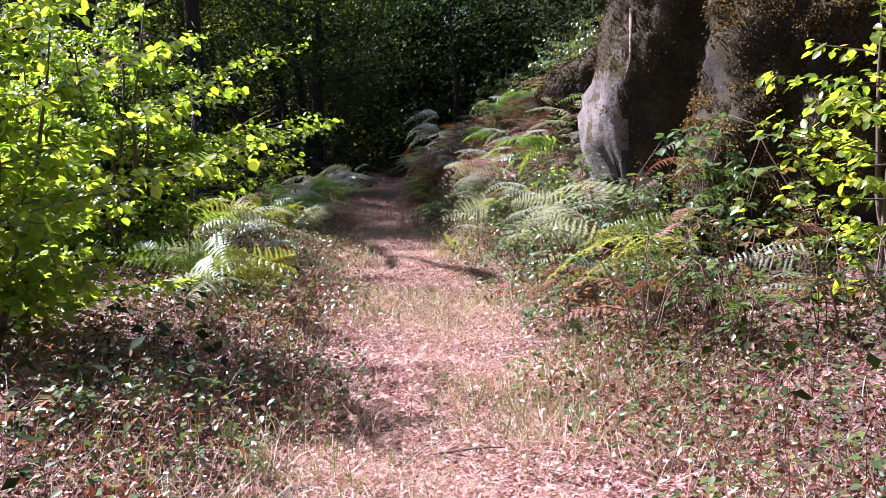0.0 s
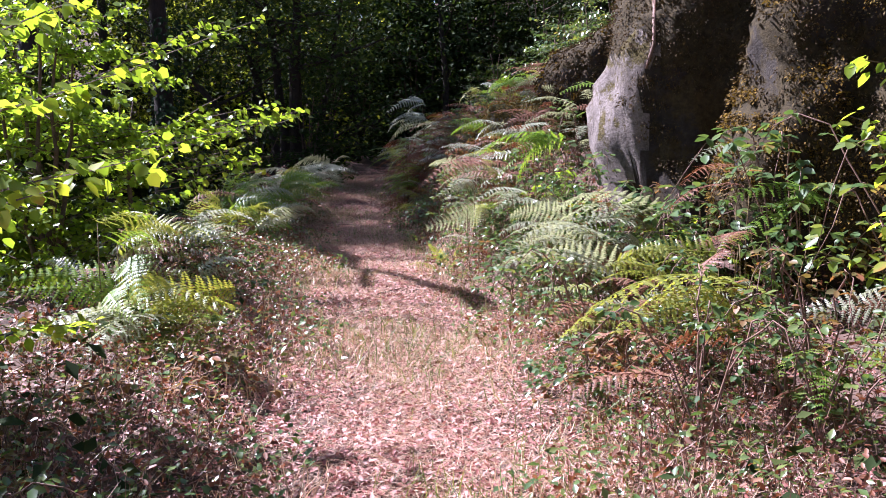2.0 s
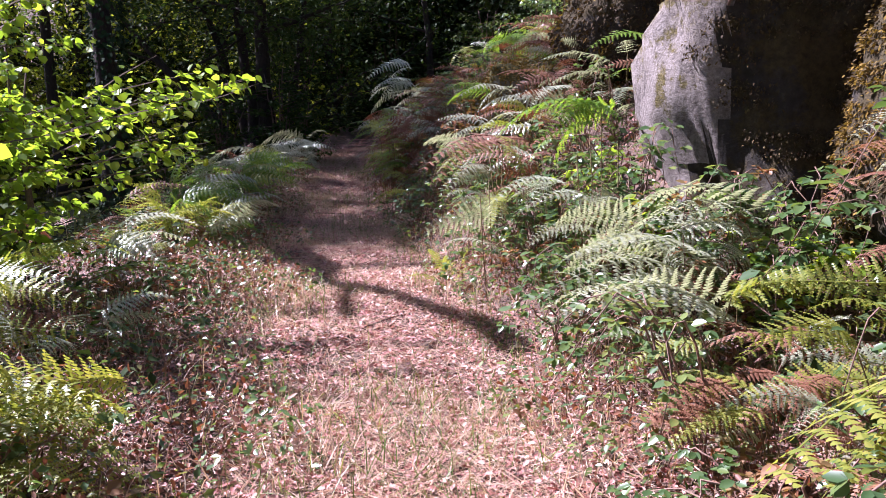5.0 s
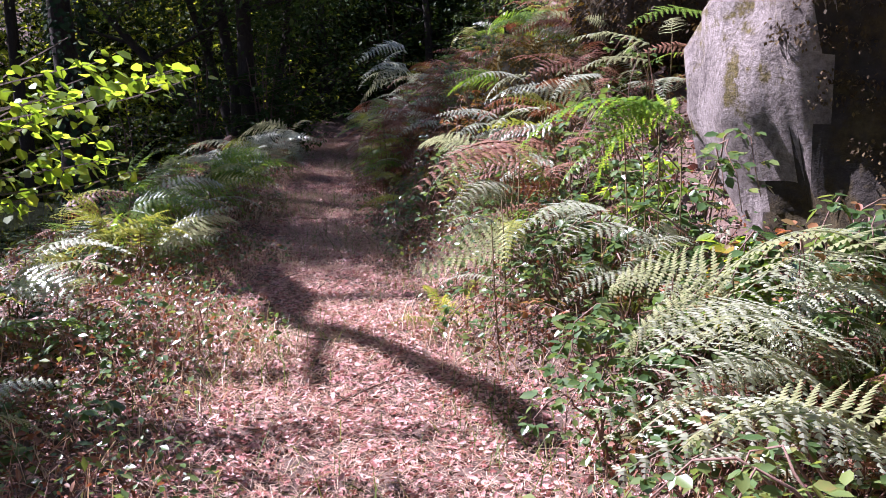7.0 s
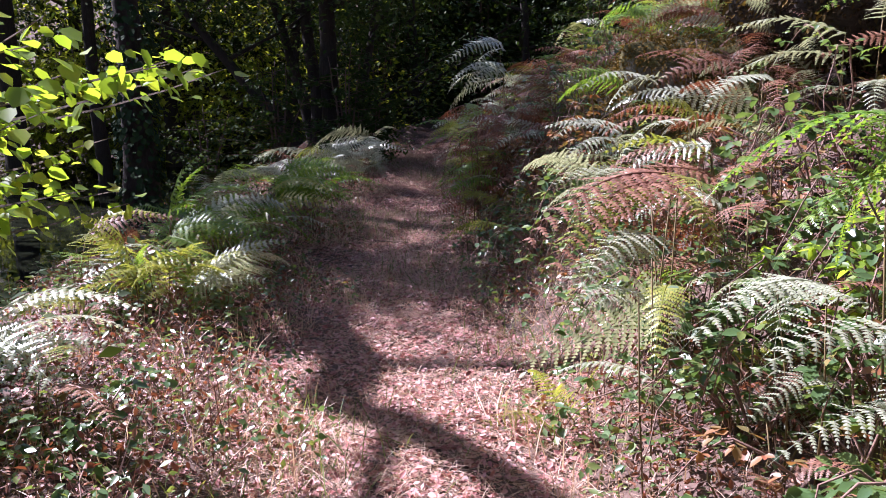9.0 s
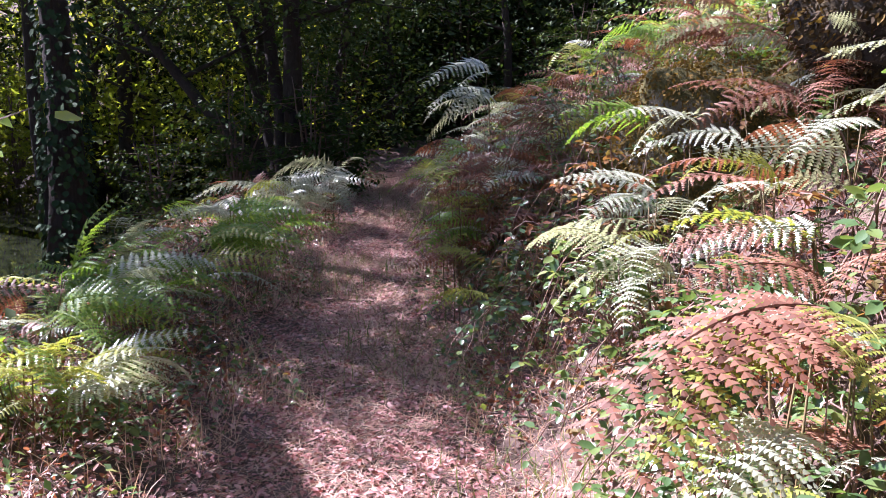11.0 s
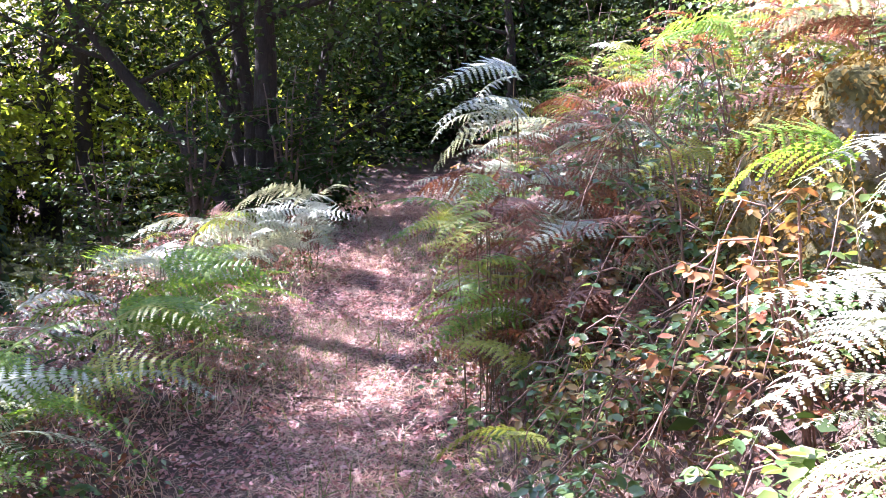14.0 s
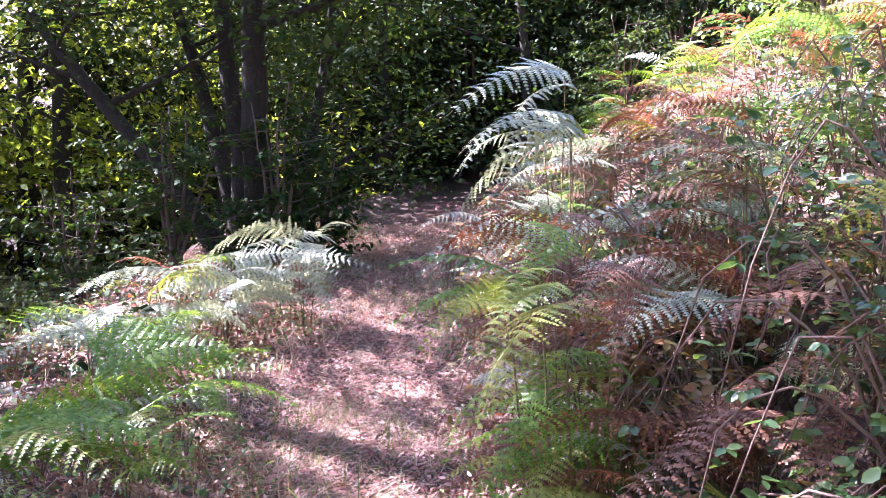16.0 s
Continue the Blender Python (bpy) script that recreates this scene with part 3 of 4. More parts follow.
bush("hazel_bush", (-3.2, 9.3, gz(-3.2, 9.3)), 6, 3.0, 1.5, 7000, 0.056, 51, "young birch bush with small sunlit yellow-green leaves", M_HAZEL, ROUND,
     tips=[(-1.28, 9.0, 2.2), (-1.27, 9.0, 1.48), (-1.32, 9.1, 1.6), (-1.64, 8.8, 2.18), (-1.0, 9.6, 1.51), (-1.09, 9.6, 1.56), (-1.26, 9.4, 1.17)])
bush("hazel_bush", (-2.8, 5.6, gz(-2.8, 5.6)), 7, 2.7, 1.35, 5200, 0.07, 52, "hazel bush with broad bright green leaves", M_HAZEL, ROUND,
     tips=[(-1.3, 4.9, 1.23), (-1.29, 6.2, 1.36), (-1.4, 6.4, 1.77), (-1.68, 6.2, 2.09), (-1.93, 5.2, 0.68), (-1.16, 5.4, 1.34)])
bush("sapling", (-2.75, 10.3, gz(-2.75, 10.3)), 2, 2.3, 0.5, 750, 0.062, 69, "slim sapling with sunlit yellow-green leaves by the path", M_HAZEL, ROUND,
     tips=[(-1.18, 10.2, 1.51), (-1.29, 10.2, 1.57), (-1.5, 10.0, 1.09), (-1.56, 10.1, 1.27), (-1.74, 10.2, 1.5), (-1.49, 10.0, 1.02), (-1.77, 10.1, 1.14), (-1.84, 10.1, 1.36), (-1.79, 10.2, 1.71)])
bush("hazel_bush", (-4.6, 6.6, gz(-4.6, 6.6)), 6, 3.0, 1.6, 2400, 0.09, 53, "hazel bush with green and yellow leaves in shade", M_HAZEL, ROUND)
# set dense on the sun side, to shade the path's left edge
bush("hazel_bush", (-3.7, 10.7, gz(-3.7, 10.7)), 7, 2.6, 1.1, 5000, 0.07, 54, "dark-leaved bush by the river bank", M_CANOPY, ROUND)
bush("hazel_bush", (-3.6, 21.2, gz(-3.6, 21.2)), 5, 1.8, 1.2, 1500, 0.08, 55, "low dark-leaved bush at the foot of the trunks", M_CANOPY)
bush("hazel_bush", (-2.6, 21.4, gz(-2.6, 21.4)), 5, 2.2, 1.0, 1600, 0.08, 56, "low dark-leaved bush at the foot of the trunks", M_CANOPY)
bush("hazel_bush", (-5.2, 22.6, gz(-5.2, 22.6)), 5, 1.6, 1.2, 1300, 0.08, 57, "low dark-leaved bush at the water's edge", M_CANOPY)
bush("hazel_bush", (2.9, 6.0, gz(2.9, 6.0)), 5, 2.9, 1.2, 1300, 0.085, 58, "sparse green bush in front of the rock", M_HAZEL, OVAL)
bush("hazel_bush", (3.0, 11.2, gz(3.0, 11.2) - 0.1), 5, 3.0, 1.3, 1200, 0.08, 59, "green bush growing on top of the bank", M_CANOPY)
for i, (x, y) in enumerate([(2.9, 17.5), (2.6, 20.5), (3.4, 24), (1.8, 27), (0.9, 33), (2.4, 36)]):
    bush("hazel_bush", (x, y, gz(x, y)), 5, 1.6, 1.4, 1900, 0.075, 60 + i, "leafy bush on top of the bank", M_HERB if i < 2 else M_CANOPY)
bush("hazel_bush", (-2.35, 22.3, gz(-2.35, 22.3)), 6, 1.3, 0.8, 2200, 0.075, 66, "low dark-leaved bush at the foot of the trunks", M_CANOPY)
# extra bush, added to cast dense shade beneath the birch
bush("hazel_bush", (-4.3, 10.0, gz(-4.3, 10.0)), 7, 3.0, 1.3, 6500, 0.075, 67, "dense hazel bush added behind the sunlit birch for its shade", M_HAZEL, ROUND)


thickets = [bush("thicket", (-9, 33, -0.3), 9, 5.0, 2.6, 4300, 0.165, 81, "dense thicket of leafy saplings, shade put into its dark leaf colour", M_THICKET, LEAF4, low=0.02),
            bush("thicket", (-13, 33, 0), 9, 4.2, 2.8, 4300, 0.16, 82, "dense thicket of leafy saplings, shade put into its dark leaf colour", M_THICKET, LEAF4, low=0.02),
            bush("thicket", (-10, 27.5, -0.6), 9, 2.6, 2.4, 3600, 0.13, 83, "thicket of leafy saplings across the river, sunlight put into its leaf colour", M_FARSUN, LEAF4, low=0.02)]
for k in thickets:
    tagged(k, group="thickets of the far wood")
# river-side thickets mostly get painted sunlight, the others painted shade
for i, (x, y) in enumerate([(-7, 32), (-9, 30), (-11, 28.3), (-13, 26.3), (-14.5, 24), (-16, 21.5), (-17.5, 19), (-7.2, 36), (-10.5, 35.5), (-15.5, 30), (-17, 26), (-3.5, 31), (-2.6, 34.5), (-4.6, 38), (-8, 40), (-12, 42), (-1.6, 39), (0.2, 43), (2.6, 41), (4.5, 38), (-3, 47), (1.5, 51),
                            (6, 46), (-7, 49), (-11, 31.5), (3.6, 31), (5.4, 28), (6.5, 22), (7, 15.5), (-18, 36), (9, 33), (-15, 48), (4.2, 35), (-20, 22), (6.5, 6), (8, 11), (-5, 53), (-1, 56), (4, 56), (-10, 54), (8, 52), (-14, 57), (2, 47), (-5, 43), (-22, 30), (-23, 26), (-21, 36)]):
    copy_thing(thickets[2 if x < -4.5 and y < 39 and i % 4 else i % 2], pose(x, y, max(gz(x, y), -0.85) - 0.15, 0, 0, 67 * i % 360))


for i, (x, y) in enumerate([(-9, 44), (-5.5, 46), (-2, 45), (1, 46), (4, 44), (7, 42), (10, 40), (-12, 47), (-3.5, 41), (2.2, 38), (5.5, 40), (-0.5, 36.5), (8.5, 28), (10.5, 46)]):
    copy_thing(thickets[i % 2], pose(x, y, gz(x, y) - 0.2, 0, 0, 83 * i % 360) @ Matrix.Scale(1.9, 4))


# ---------------------------------------------------------------- ferns
def frond_mesh(kind, seed, droop, lush):
    """One bracken blade, one metre long, lying along x: midrib, paired side leaflets, each cut into small lobes."""
    r = random.Random(seed)
    verts, faces = [], []
    pairs = 15
    half_w = 0.26

    def rib(t):
        return Vector((t * (1 - 0.06 * droop * t), 0.02 * math.sin(4 * t + seed), 0.16 * math.sin(math.pi * t * 0.8) - droop * 0.42 * t * t))
    v, f = tube_data([rib(i / 10) for i in range(11)], [0.006 * (1 - 0.085 * i) for i in range(11)], 4)
    verts += v
    faces += f
    for i in range(pairs):
        t = 0.03 + 0.94 * (i / pairs) ** 0.92
        o = rib(t)
        fw = (rib(min(t + 0.02, 1)) - o).normalized()
        ln = half_w * (1 - t) ** 0.72 * (0.8 + 0.2 * min(1, t * 8)) * lush + 0.014
        for s in (1, -1):
            l = ln * r.uniform(0.85, 1.1)
            out = (fw * r.uniform(0.28, 0.5) + Vector((0, s, r.uniform(-0.12, 0.1)))).normalized()
            sag = r.uniform(0.05, 0.45)
            lobes = max(3, int(10 * l / half_w) + 2)
            step = l / lobes
            prev = len(verts)
            for j in range(lobes):
                u = (j + 0.3) / lobes
                c = o + out * (l * u) + Vector((0, 0, -sag * l * u * u))
                ll = (0.034 * (1 - u) ** 0.8 + 0.007) * (1 - 0.4 * t) * r.uniform(0.85, 1.1)
                along = (out + Vector((0, 0, -2 * sag * u))).normalized()
                cross = along.cross(Vector((0, 0, 1))).normalized()
                for q in (1, -1):
                    d = (cross * q + along * 0.35 + Vector((0, 0, -0.15))).normalized()
                    k = len(verts)
                    verts += [c - along * step * 0.46, c + d * ll * 0.7 - along * step * 0.25, c + d * ll + along * step * 0.12, c + along * step * 0.52]
                    faces.append((k, k + 1, k + 2, k + 3) if q * s < 0 else (k + 3, k + 2, k + 1, k))
    return soup("frond", verts, faces, M_FERN[kind])


FRONDS = {k: [frond_mesh(k, 100 + i, d, l) for i, (d, l) in enumerate(((0.5, 1.0), (0.85, 1.1), (0.25, 0.9), (0.7, 0.75)))] for k in M_FERN}
FERN_LABEL = {"green": "bright green bracken fern with arching fronds", "yellow": "bracken fern turning yellow beside the path",
              "pale": "bracken fern with arching fronds, glare put into its pale colour", "brown": "withered rust-brown bracken fern"}


def fern(fronds, root_at=None, full=True):
    """One bracken plant. fronds: colour, where the blade starts, where its tip hangs, and its shape."""
    kind = fronds[0][0]
    starts = [Vector(f[1]) for f in fronds]
    c = sum(starts, Vector()) / len(starts)
    if root_at is None:
        way = sum((Vector(f[1]) - Vector(f[2]) for f in fronds), Vector())
        way.z = 0
        way = way.normalized() * 0.12 if way.length > 0.01 else way
        root_at = (c.x + way.x, c.y + way.y)
    base = Vector((root_at[0], root_at[1], gz(*root_at) - 0.02))
    root = tagged(new("fern"), FERN_LABEL[kind], "fern", "bracken ferns")
    root.matrix_world = Matrix.Translation(base)
    rl = random.Random(int(base.x * 1000) + int(base.y * 77))
    lower = []
    for kind, a, b, shape in fronds:
        if a[2] - base.z > 0.35 and rl.random() < 0.8:
            k = rl.uniform(0.35, 0.65)
            a2, b2 = base.lerp(Vector(a), k), base.lerp(Vector(b), rl.uniform(0.6, 0.8))
            side = Vector((rl.uniform(-0.2, 0.2), rl.uniform(-0.2, 0.2), 0))
            b2.z = max(b2.z * 0.7 + base.z * 0.3, gz(b2.x, b2.y) + 0.08)
            lower.append((rl.choice((kind, kind, "brown", "pale")), a2 + side * 0.3, b2 + side, rl.randrange(4)))
    for kind, a, b, shape in fronds if full else []:
        j = Vector((rl.gauss(0, 0.05), rl.gauss(0, 0.05), rl.gauss(-0.04, 0.04)))
        k = Vector((rl.gauss(0, 0.13), rl.gauss(0, 0.13), rl.gauss(-0.06, 0.06)))
        lower.append((kind, Vector(a) + j, Vector(b) + j + k, shape + 1))
    n_made, stalked = 0, True
    for kind, a, b, shape in list(fronds) + lower:
        a, b = Vector(a) - base, Vector(b) - base
        if n_made >= len(fronds):
            stalked = False
        n_made += 1
        foot = Vector((a.x * 0.6, a.y * 0.6, gz(base.x + a.x * 0.6, base.y + a.y * 0.6) - base.z - 0.02))
        if stalked:
            part("stalk", tube("stalk", [foot, foot.lerp(a, 0.5) + Vector((rl.gauss(0, 0.02), rl.gauss(0, 0.02), 0)), a], [0.004, 0.0035, 0.003], M_STALK, 5), root)
        w = b - a
        me = FRONDS[kind][shape % 4]
        end = Vector((0.94, 0, -0.2)) if shape % 4 in (0, 3) else Vector((0.95, 0, -0.3)) if shape % 4 == 1 else Vector((0.98, 0, 0.0))
        yaw = math.atan2(w.y, w.x)
        pitch = math.atan2(w.z, math.hypot(w.x, w.y)) - math.atan2(end.z, end.x)
        s = w.length / end.length
        m = Matrix.Translation(a) @ Matrix.Rotation(yaw, 4, "Z") @ Matrix.Rotation(-pitch, 4, "Y") @ Matrix.Rotation(rl.gauss(0, 0.5), 4, "X") @ Matrix.Diagonal((s, s, s, 1))
        part("frond", me, root, m=m)
    return root


def wild_fern(x, y, kind, size, count, seed, aim=None, high=0.5):
    r = random.Random(seed)
    z = gz(x, y)
    fr = []
    for i in range(count):
        ang = (aim + r.uniform(-1.0, 1.0)) if aim is not None else r.uniform(0, 6.283)
        h = high * r.uniform(0.6, 1.2)
        a = (x + 0.15 * math.cos(ang), y + 0.15 * math.sin(ang), z + h)
        ln = size * r.uniform(0.7, 1.15)
        b = (a[0] + ln * math.cos(ang), a[1] + ln * math.sin(ang), a[2] + ln * r.uniform(-0.4, 0.1))
        fr.append((kind if r.random() < 0.75 else r.choice(("pale", "brown", "brown", "yellow")), a, b, r.randrange(4)))
    return fern(fr, (x, y), False)


# single plants that stand out beside the path
fern([("green", (1.02, 9.12, 1.36), (0.41, 8.98, 1.13), 0), ("green", (0.86, 9.1, 1.36), (1.14, 8.95, 1.2), 1), ("green", (0.95, 9.15, 1.34), (0.67, 8.85, 1.08), 1), ("green", (1.12, 9.12, 1.3), (0.72, 9.0, 1.3), 0)])
fern([("brown", (0.54, 10.1, 1.11), (-0.02, 9.7, 0.84), 0), ("yellow", (0.52, 10.1, 1.1), (0.59, 9.7, 0.94), 1), ("yellow", (0.44, 10.1, 1.06), (0.16, 9.6, 0.87), 3)])
fern([("pale", (0.81, 9.3, 0.9), (0.37, 9.0, 0.75), 0), ("pale", (0.73, 9.5, 0.86), (0.49, 9.4, 0.8), 3)])
fern([("pale", (0.42, 9.9, 0.9), (0.1, 9.6, 0.75), 0), ("pale", (0.35, 9.7, 0.78), (0.11, 9.5, 0.78), 2)])
fern([("yellow", (0.13, 10.45, 0.11), (-0.02, 10.3, 0.3), 3), ("yellow", (0.17, 10.45, 0.08), (0.04, 10.2, 0.14), 0), ("yellow", (0.26, 10.5, 0.12), (0.35, 10.5, 0.29), 2)])
fern([("pale", (1.73, 8.3, 0.81), (0.84, 7.9, 0.78), 0), ("pale", (1.41, 8.2, 0.62), (0.67, 7.9, 0.71), 2), ("pale", (1.31, 7.9, 0.62), (0.53, 7.5, 0.68), 0),
      ("pale", (1.29, 7.5, 0.56), (0.58, 7.2, 0.67), 2), ("pale", (1.73, 8.2, 0.67), (1.11, 8.2, 0.77), 2)])
fern([("yellow", (1.62, 6.0, 0.71), (0.62, 5.6, 0.43), 0), ("yellow", (1.5, 6.0, 0.65), (1.07, 5.8, 0.6), 3)])
fern([("pale", (1.08, 8.3, 0.8), (0.56, 8.1, 0.72), 0), ("pale", (1.09, 8.0, 0.67), (0.69, 7.8, 0.67), 2), ("pale", (1.0, 7.6, 0.6), (0.51, 7.4, 0.59), 2),
      ("brown", (1.34, 7.8, 0.6), (1.41, 7.6, 0.6), 0), ("yellow", (1.23, 7.4, 0.61), (1.63, 7.3, 0.6), 0)])
fern([("pale", (2.13, 7.6, 1.3), (1.65, 7.3, 1.2), 0), ("brown", (2.04, 7.6, 1.18), (1.57, 7.3, 1.06), 1)])
fern([("yellow", (1.36, 6.6, 0.66), (0.89, 6.4, 0.65), 0), ("brown", (1.81, 6.8, 0.89), (1.58, 6.5, 0.68), 1), ("green", (2.26, 6.8, 1.1), (1.63, 6.6, 0.99), 0)])
# beside the path on the river side
fern([("yellow", (-2.3, 12.0, 0.2), (-2.56, 11.9, 0.66), 2), ("green", (-2.2, 12.0, 0.22), (-2.2, 11.8, 0.58), 2), ("yellow", (-2.1, 11.95, 0.25), (-1.75, 11.8, 0.5), 0),
      ("yellow", (-1.95, 11.95, 0.3), (-1.42, 11.85, 0.46), 2), ("pale", (-1.9, 11.9, 0.24), (-1.4, 11.75, 0.33), 2), ("yellow", (-2.2, 11.9, 0.3), (-1.95, 11.6, 0.36), 0)])
fern([("yellow", (-1.83, 7.0, 0.35), (-0.97, 6.7, 0.4), 0), ("pale", (-1.57, 7.0, 0.31), (-2.06, 6.6, 0.25), 0), ("green", (-1.81, 7.1, 0.38), (-2.44, 6.9, 0.37), 0),
      ("yellow", (-1.55, 6.9, 0.2), (-1.37, 6.4, 0.11), 3), ("yellow", (-1.68, 7.1, 0.34), (-1.09, 6.7, 0.23), 1)])
fern([("yellow", (-1.7, 6.8, 0.85), (-1.29, 6.5, 0.81), 0), ("yellow", (-1.93, 7.0, 0.88), (-1.53, 6.8, 0.89), 2), ("green", (-1.75, 6.8, 0.78), (-1.33, 6.4, 0.73), 1)])
fern([("yellow", (-2.34, 12.0, 0.49), (-2.69, 12.1, 0.61), 3), ("yellow", (-2.17, 11.9, 0.38), (-1.7, 11.8, 0.4), 0), ("pale", (-1.81, 11.9, 0.31), (-1.39, 11.8, 0.49), 2),
      ("pale", (-1.74, 11.8, 0.27), (-1.32, 11.6, 0.41), 2), ("yellow", (-2.24, 11.9, 0.34), (-2.41, 11.5, 0.21), 1), ("yellow", (-2.0, 11.8, 0.37), (-2.18, 11.5, 0.37), 0), ("green", (-2.14, 12.0, 0.42), (-1.75, 11.6, 0.22), 1)])
fern([("green", (-2.69, 13.7, 0.3), (-2.37, 13.7, 0.78), 2), ("pale", (-2.45, 13.8, 0.41), (-2.2, 13.8, 0.68), 2), ("green", (-2.72, 13.8, 0.37), (-3.0, 13.6, 0.4), 0),
      ("green", (-2.29, 13.9, 0.49), (-2.04, 13.6, 0.31), 1), ("green", (-2.54, 13.8, 0.41), (-2.72, 13.4, 0.13), 1)])
fern([("pale", (-1.86, 18.9, 0.58), (-2.38, 18.5, 0.53), 0), ("pale", (-1.77, 18.9, 0.58), (-1.43, 18.6, 0.66), 1), ("pale", (-1.97, 18.6, 0.41), (-1.47, 18.3, 0.44), 2),
      ("pale", (-2.05, 18.6, 0.45), (-2.39, 18.3, 0.37), 0), ("pale", (-1.84, 18.8, 0.55), (-1.65, 18.4, 0.2), 1)])
fern([("pale", (-2.29, 17.8, 0.42), (-3.04, 17.4, 0.33), 0), ("pale", (-2.1, 17.8, 0.43), (-2.39, 17.3, 0.31), 1), ("brown", (-1.84, 17.6, 0.32), (-1.98, 17.3, 0.24), 1),
      ("pale", (-2.45, 17.0, 0.24), (-2.88, 16.6, 0.27), 0)])
fern([("green", (-2.23, 16.4, 0.39), (-1.78, 16.2, 0.5), 0), ("green", (-1.92, 16.1, 0.28), (-1.49, 16.0, 0.44), 2), ("green", (-2.19, 16.2, 0.33), (-2.15, 15.8, 0.21), 1),
      ("green", (-1.81, 16.0, 0.28), (-1.63, 15.7, 0.17), 1), ("pale", (-2.47, 16.5, 0.39), (-2.75, 16.0, 0.32), 0), ("green", (-2.15, 16.0, 0.28), (-2.31, 15.6, 0.2), 1)])
fern([("green", (-2.76, 13.9, 0.35), (-2.4, 13.9, 0.89), 2), ("green", (-2.38, 13.9, 0.36), (-2.43, 13.6, 0.28), 1), ("yellow", (-2.05, 14.1, 0.46), (-1.55, 14.0, 0.52), 0),
      ("green", (-2.58, 13.9, 0.41), (-2.17, 13.9, 0.59), 0), ("green", (-2.43, 13.7, 0.3), (-2.49, 13.3, 0.12), 1), ("pale", (-2.32, 13.7, 0.28), (-1.89, 13.3, 0.34), 1)])
fern([("yellow", (-1.84, 12.1, 0.31), (-1.42, 12.1, 0.49), 2), ("brown", (-1.71, 12.0, 0.3), (-1.38, 11.9, 0.4), 0)])
# on the bank
fern([("pale", (-0.12, 16.7, 1.72), (-0.66, 16.3, 1.42), 0), ("pale", (-0.1, 16.6, 1.5), (-0.62, 16.3, 1.26), 0), ("pale", (-0.1, 16.6, 1.46), (-0.37, 16.1, 1.15), 1),
      ("pale", (-0.24, 16.6, 1.46), (-0.65, 16.2, 1.22), 3), ("pale", (-0.26, 16.2, 0.97), (-0.78, 15.8, 0.82), 0)])
fern([("yellow", (-0.48, 14.6, 1.02), (-0.68, 14.4, 0.94), 2), ("yellow", (-0.38, 14.6, 1.05), (-0.56, 14.3, 0.89), 1), ("green", (-0.33, 14.8, 1.16), (-0.45, 14.5, 0.94), 1),
      ("brown", (-0.15, 14.6, 1.07), (-0.32, 14.3, 0.89), 1), ("yellow", (-0.32, 14.5, 0.97), (-0.56, 14.1, 0.74), 1)])
fern([("brown", (0.54, 17.4, 1.42), (0.1, 17.0, 1.37), 0), ("brown", (0.6, 17.4, 1.58), (0.96, 17.2, 1.52), 0), ("brown", (0.43, 17.3, 1.2), (0.17, 17.0, 0.97), 1),
      ("pale", (0.45, 17.0, 0.84), (0.25, 16.7, 0.67), 1)])
fern([("green", (1.43, 18.2, 2.08), (0.91, 17.7, 1.72), 1), ("green", (1.39, 18.2, 2.12), (1.87, 17.9, 1.85), 0), ("yellow", (0.83, 18.0, 1.94), (0.65, 17.6, 1.63), 1)])
fern([("pale", (0.88, 12.9, 1.39), (0.36, 12.6, 1.27), 0), ("green", (0.68, 13.1, 1.4), (0.22, 12.9, 1.33), 0), ("pale", (0.61, 12.5, 1.13), (0.19, 12.2, 1.01), 0),
      ("pale", (0.42, 11.9, 0.89), (0.05, 11.7, 0.93), 0), ("pale", (0.58, 11.8, 0.87), (0.16, 11.4, 0.82), 0), ("pale", (0.51, 11.8, 0.9), (0.31, 11.3, 0.78), 1)])
for i, (px_, py_, k) in enumerate([(0.75, 12.2, "pale"), (1.0, 11.6, "brown"), (1.4, 11.9, "brown"), (1.2, 12.6, "pale"), (1.7, 11.4, "pale"), (1.0, 11.0, "brown"),
                                   (0.3, 15.2, "brown"), (0.7, 15.6, "pale"), (0.9, 16.4, "brown"), (0.5, 18.4, "green"), (1.2, 18.6, "brown"), (0.1, 19.6, "pale"), (0.9, 20.4, "green"),
                                   (1.6, 17.3, "green"), (2.0, 19.0, "green"), (0.3, 22, "green"), (1.3, 23, "green"), (2.0, 13.0, "brown"), (1.8, 12.4, "pale"), (2.4, 14.6, "green"),
                                   (1.4, 14.6, "brown"), (2.0, 11.2, "green"), (0.9, 10.4, "brown"), (1.15, 9.0, "pale"), (1.6, 8.2, "pale"), (1.9, 7.0, "yellow"), (2.4, 5.6, "brown")]):
    wild_fern(px_, py_, k, 0.5, 4, 300 + i, aim=math.pi * 1.12, high=0.55)
for i, (px_, py_, k) in enumerate([(-2.3, 8.0, "yellow"), (-2.6, 9.4, "green"), (-2.4, 10.4, "pale"), (-2.9, 12.4, "green"), (-2.8, 14.6, "green"), (-3.2, 15.6, "pale"), (-2.7, 16.8, "pale"),
                                   (-3.4, 17.2, "green"), (-2.9, 18.2, "pale"), (-2.3, 19.5, "pale"), (-2.0, 15.3, "green"), (-2.4, 13.2, "pale"), (-2.1, 8.9, "green"), (-3.0, 19.2, "green")]):
    wild_fern(px_, py_, k, 0.6, 5, 400 + i, aim=0.0, high=0.42)


rf = random.Random(77)
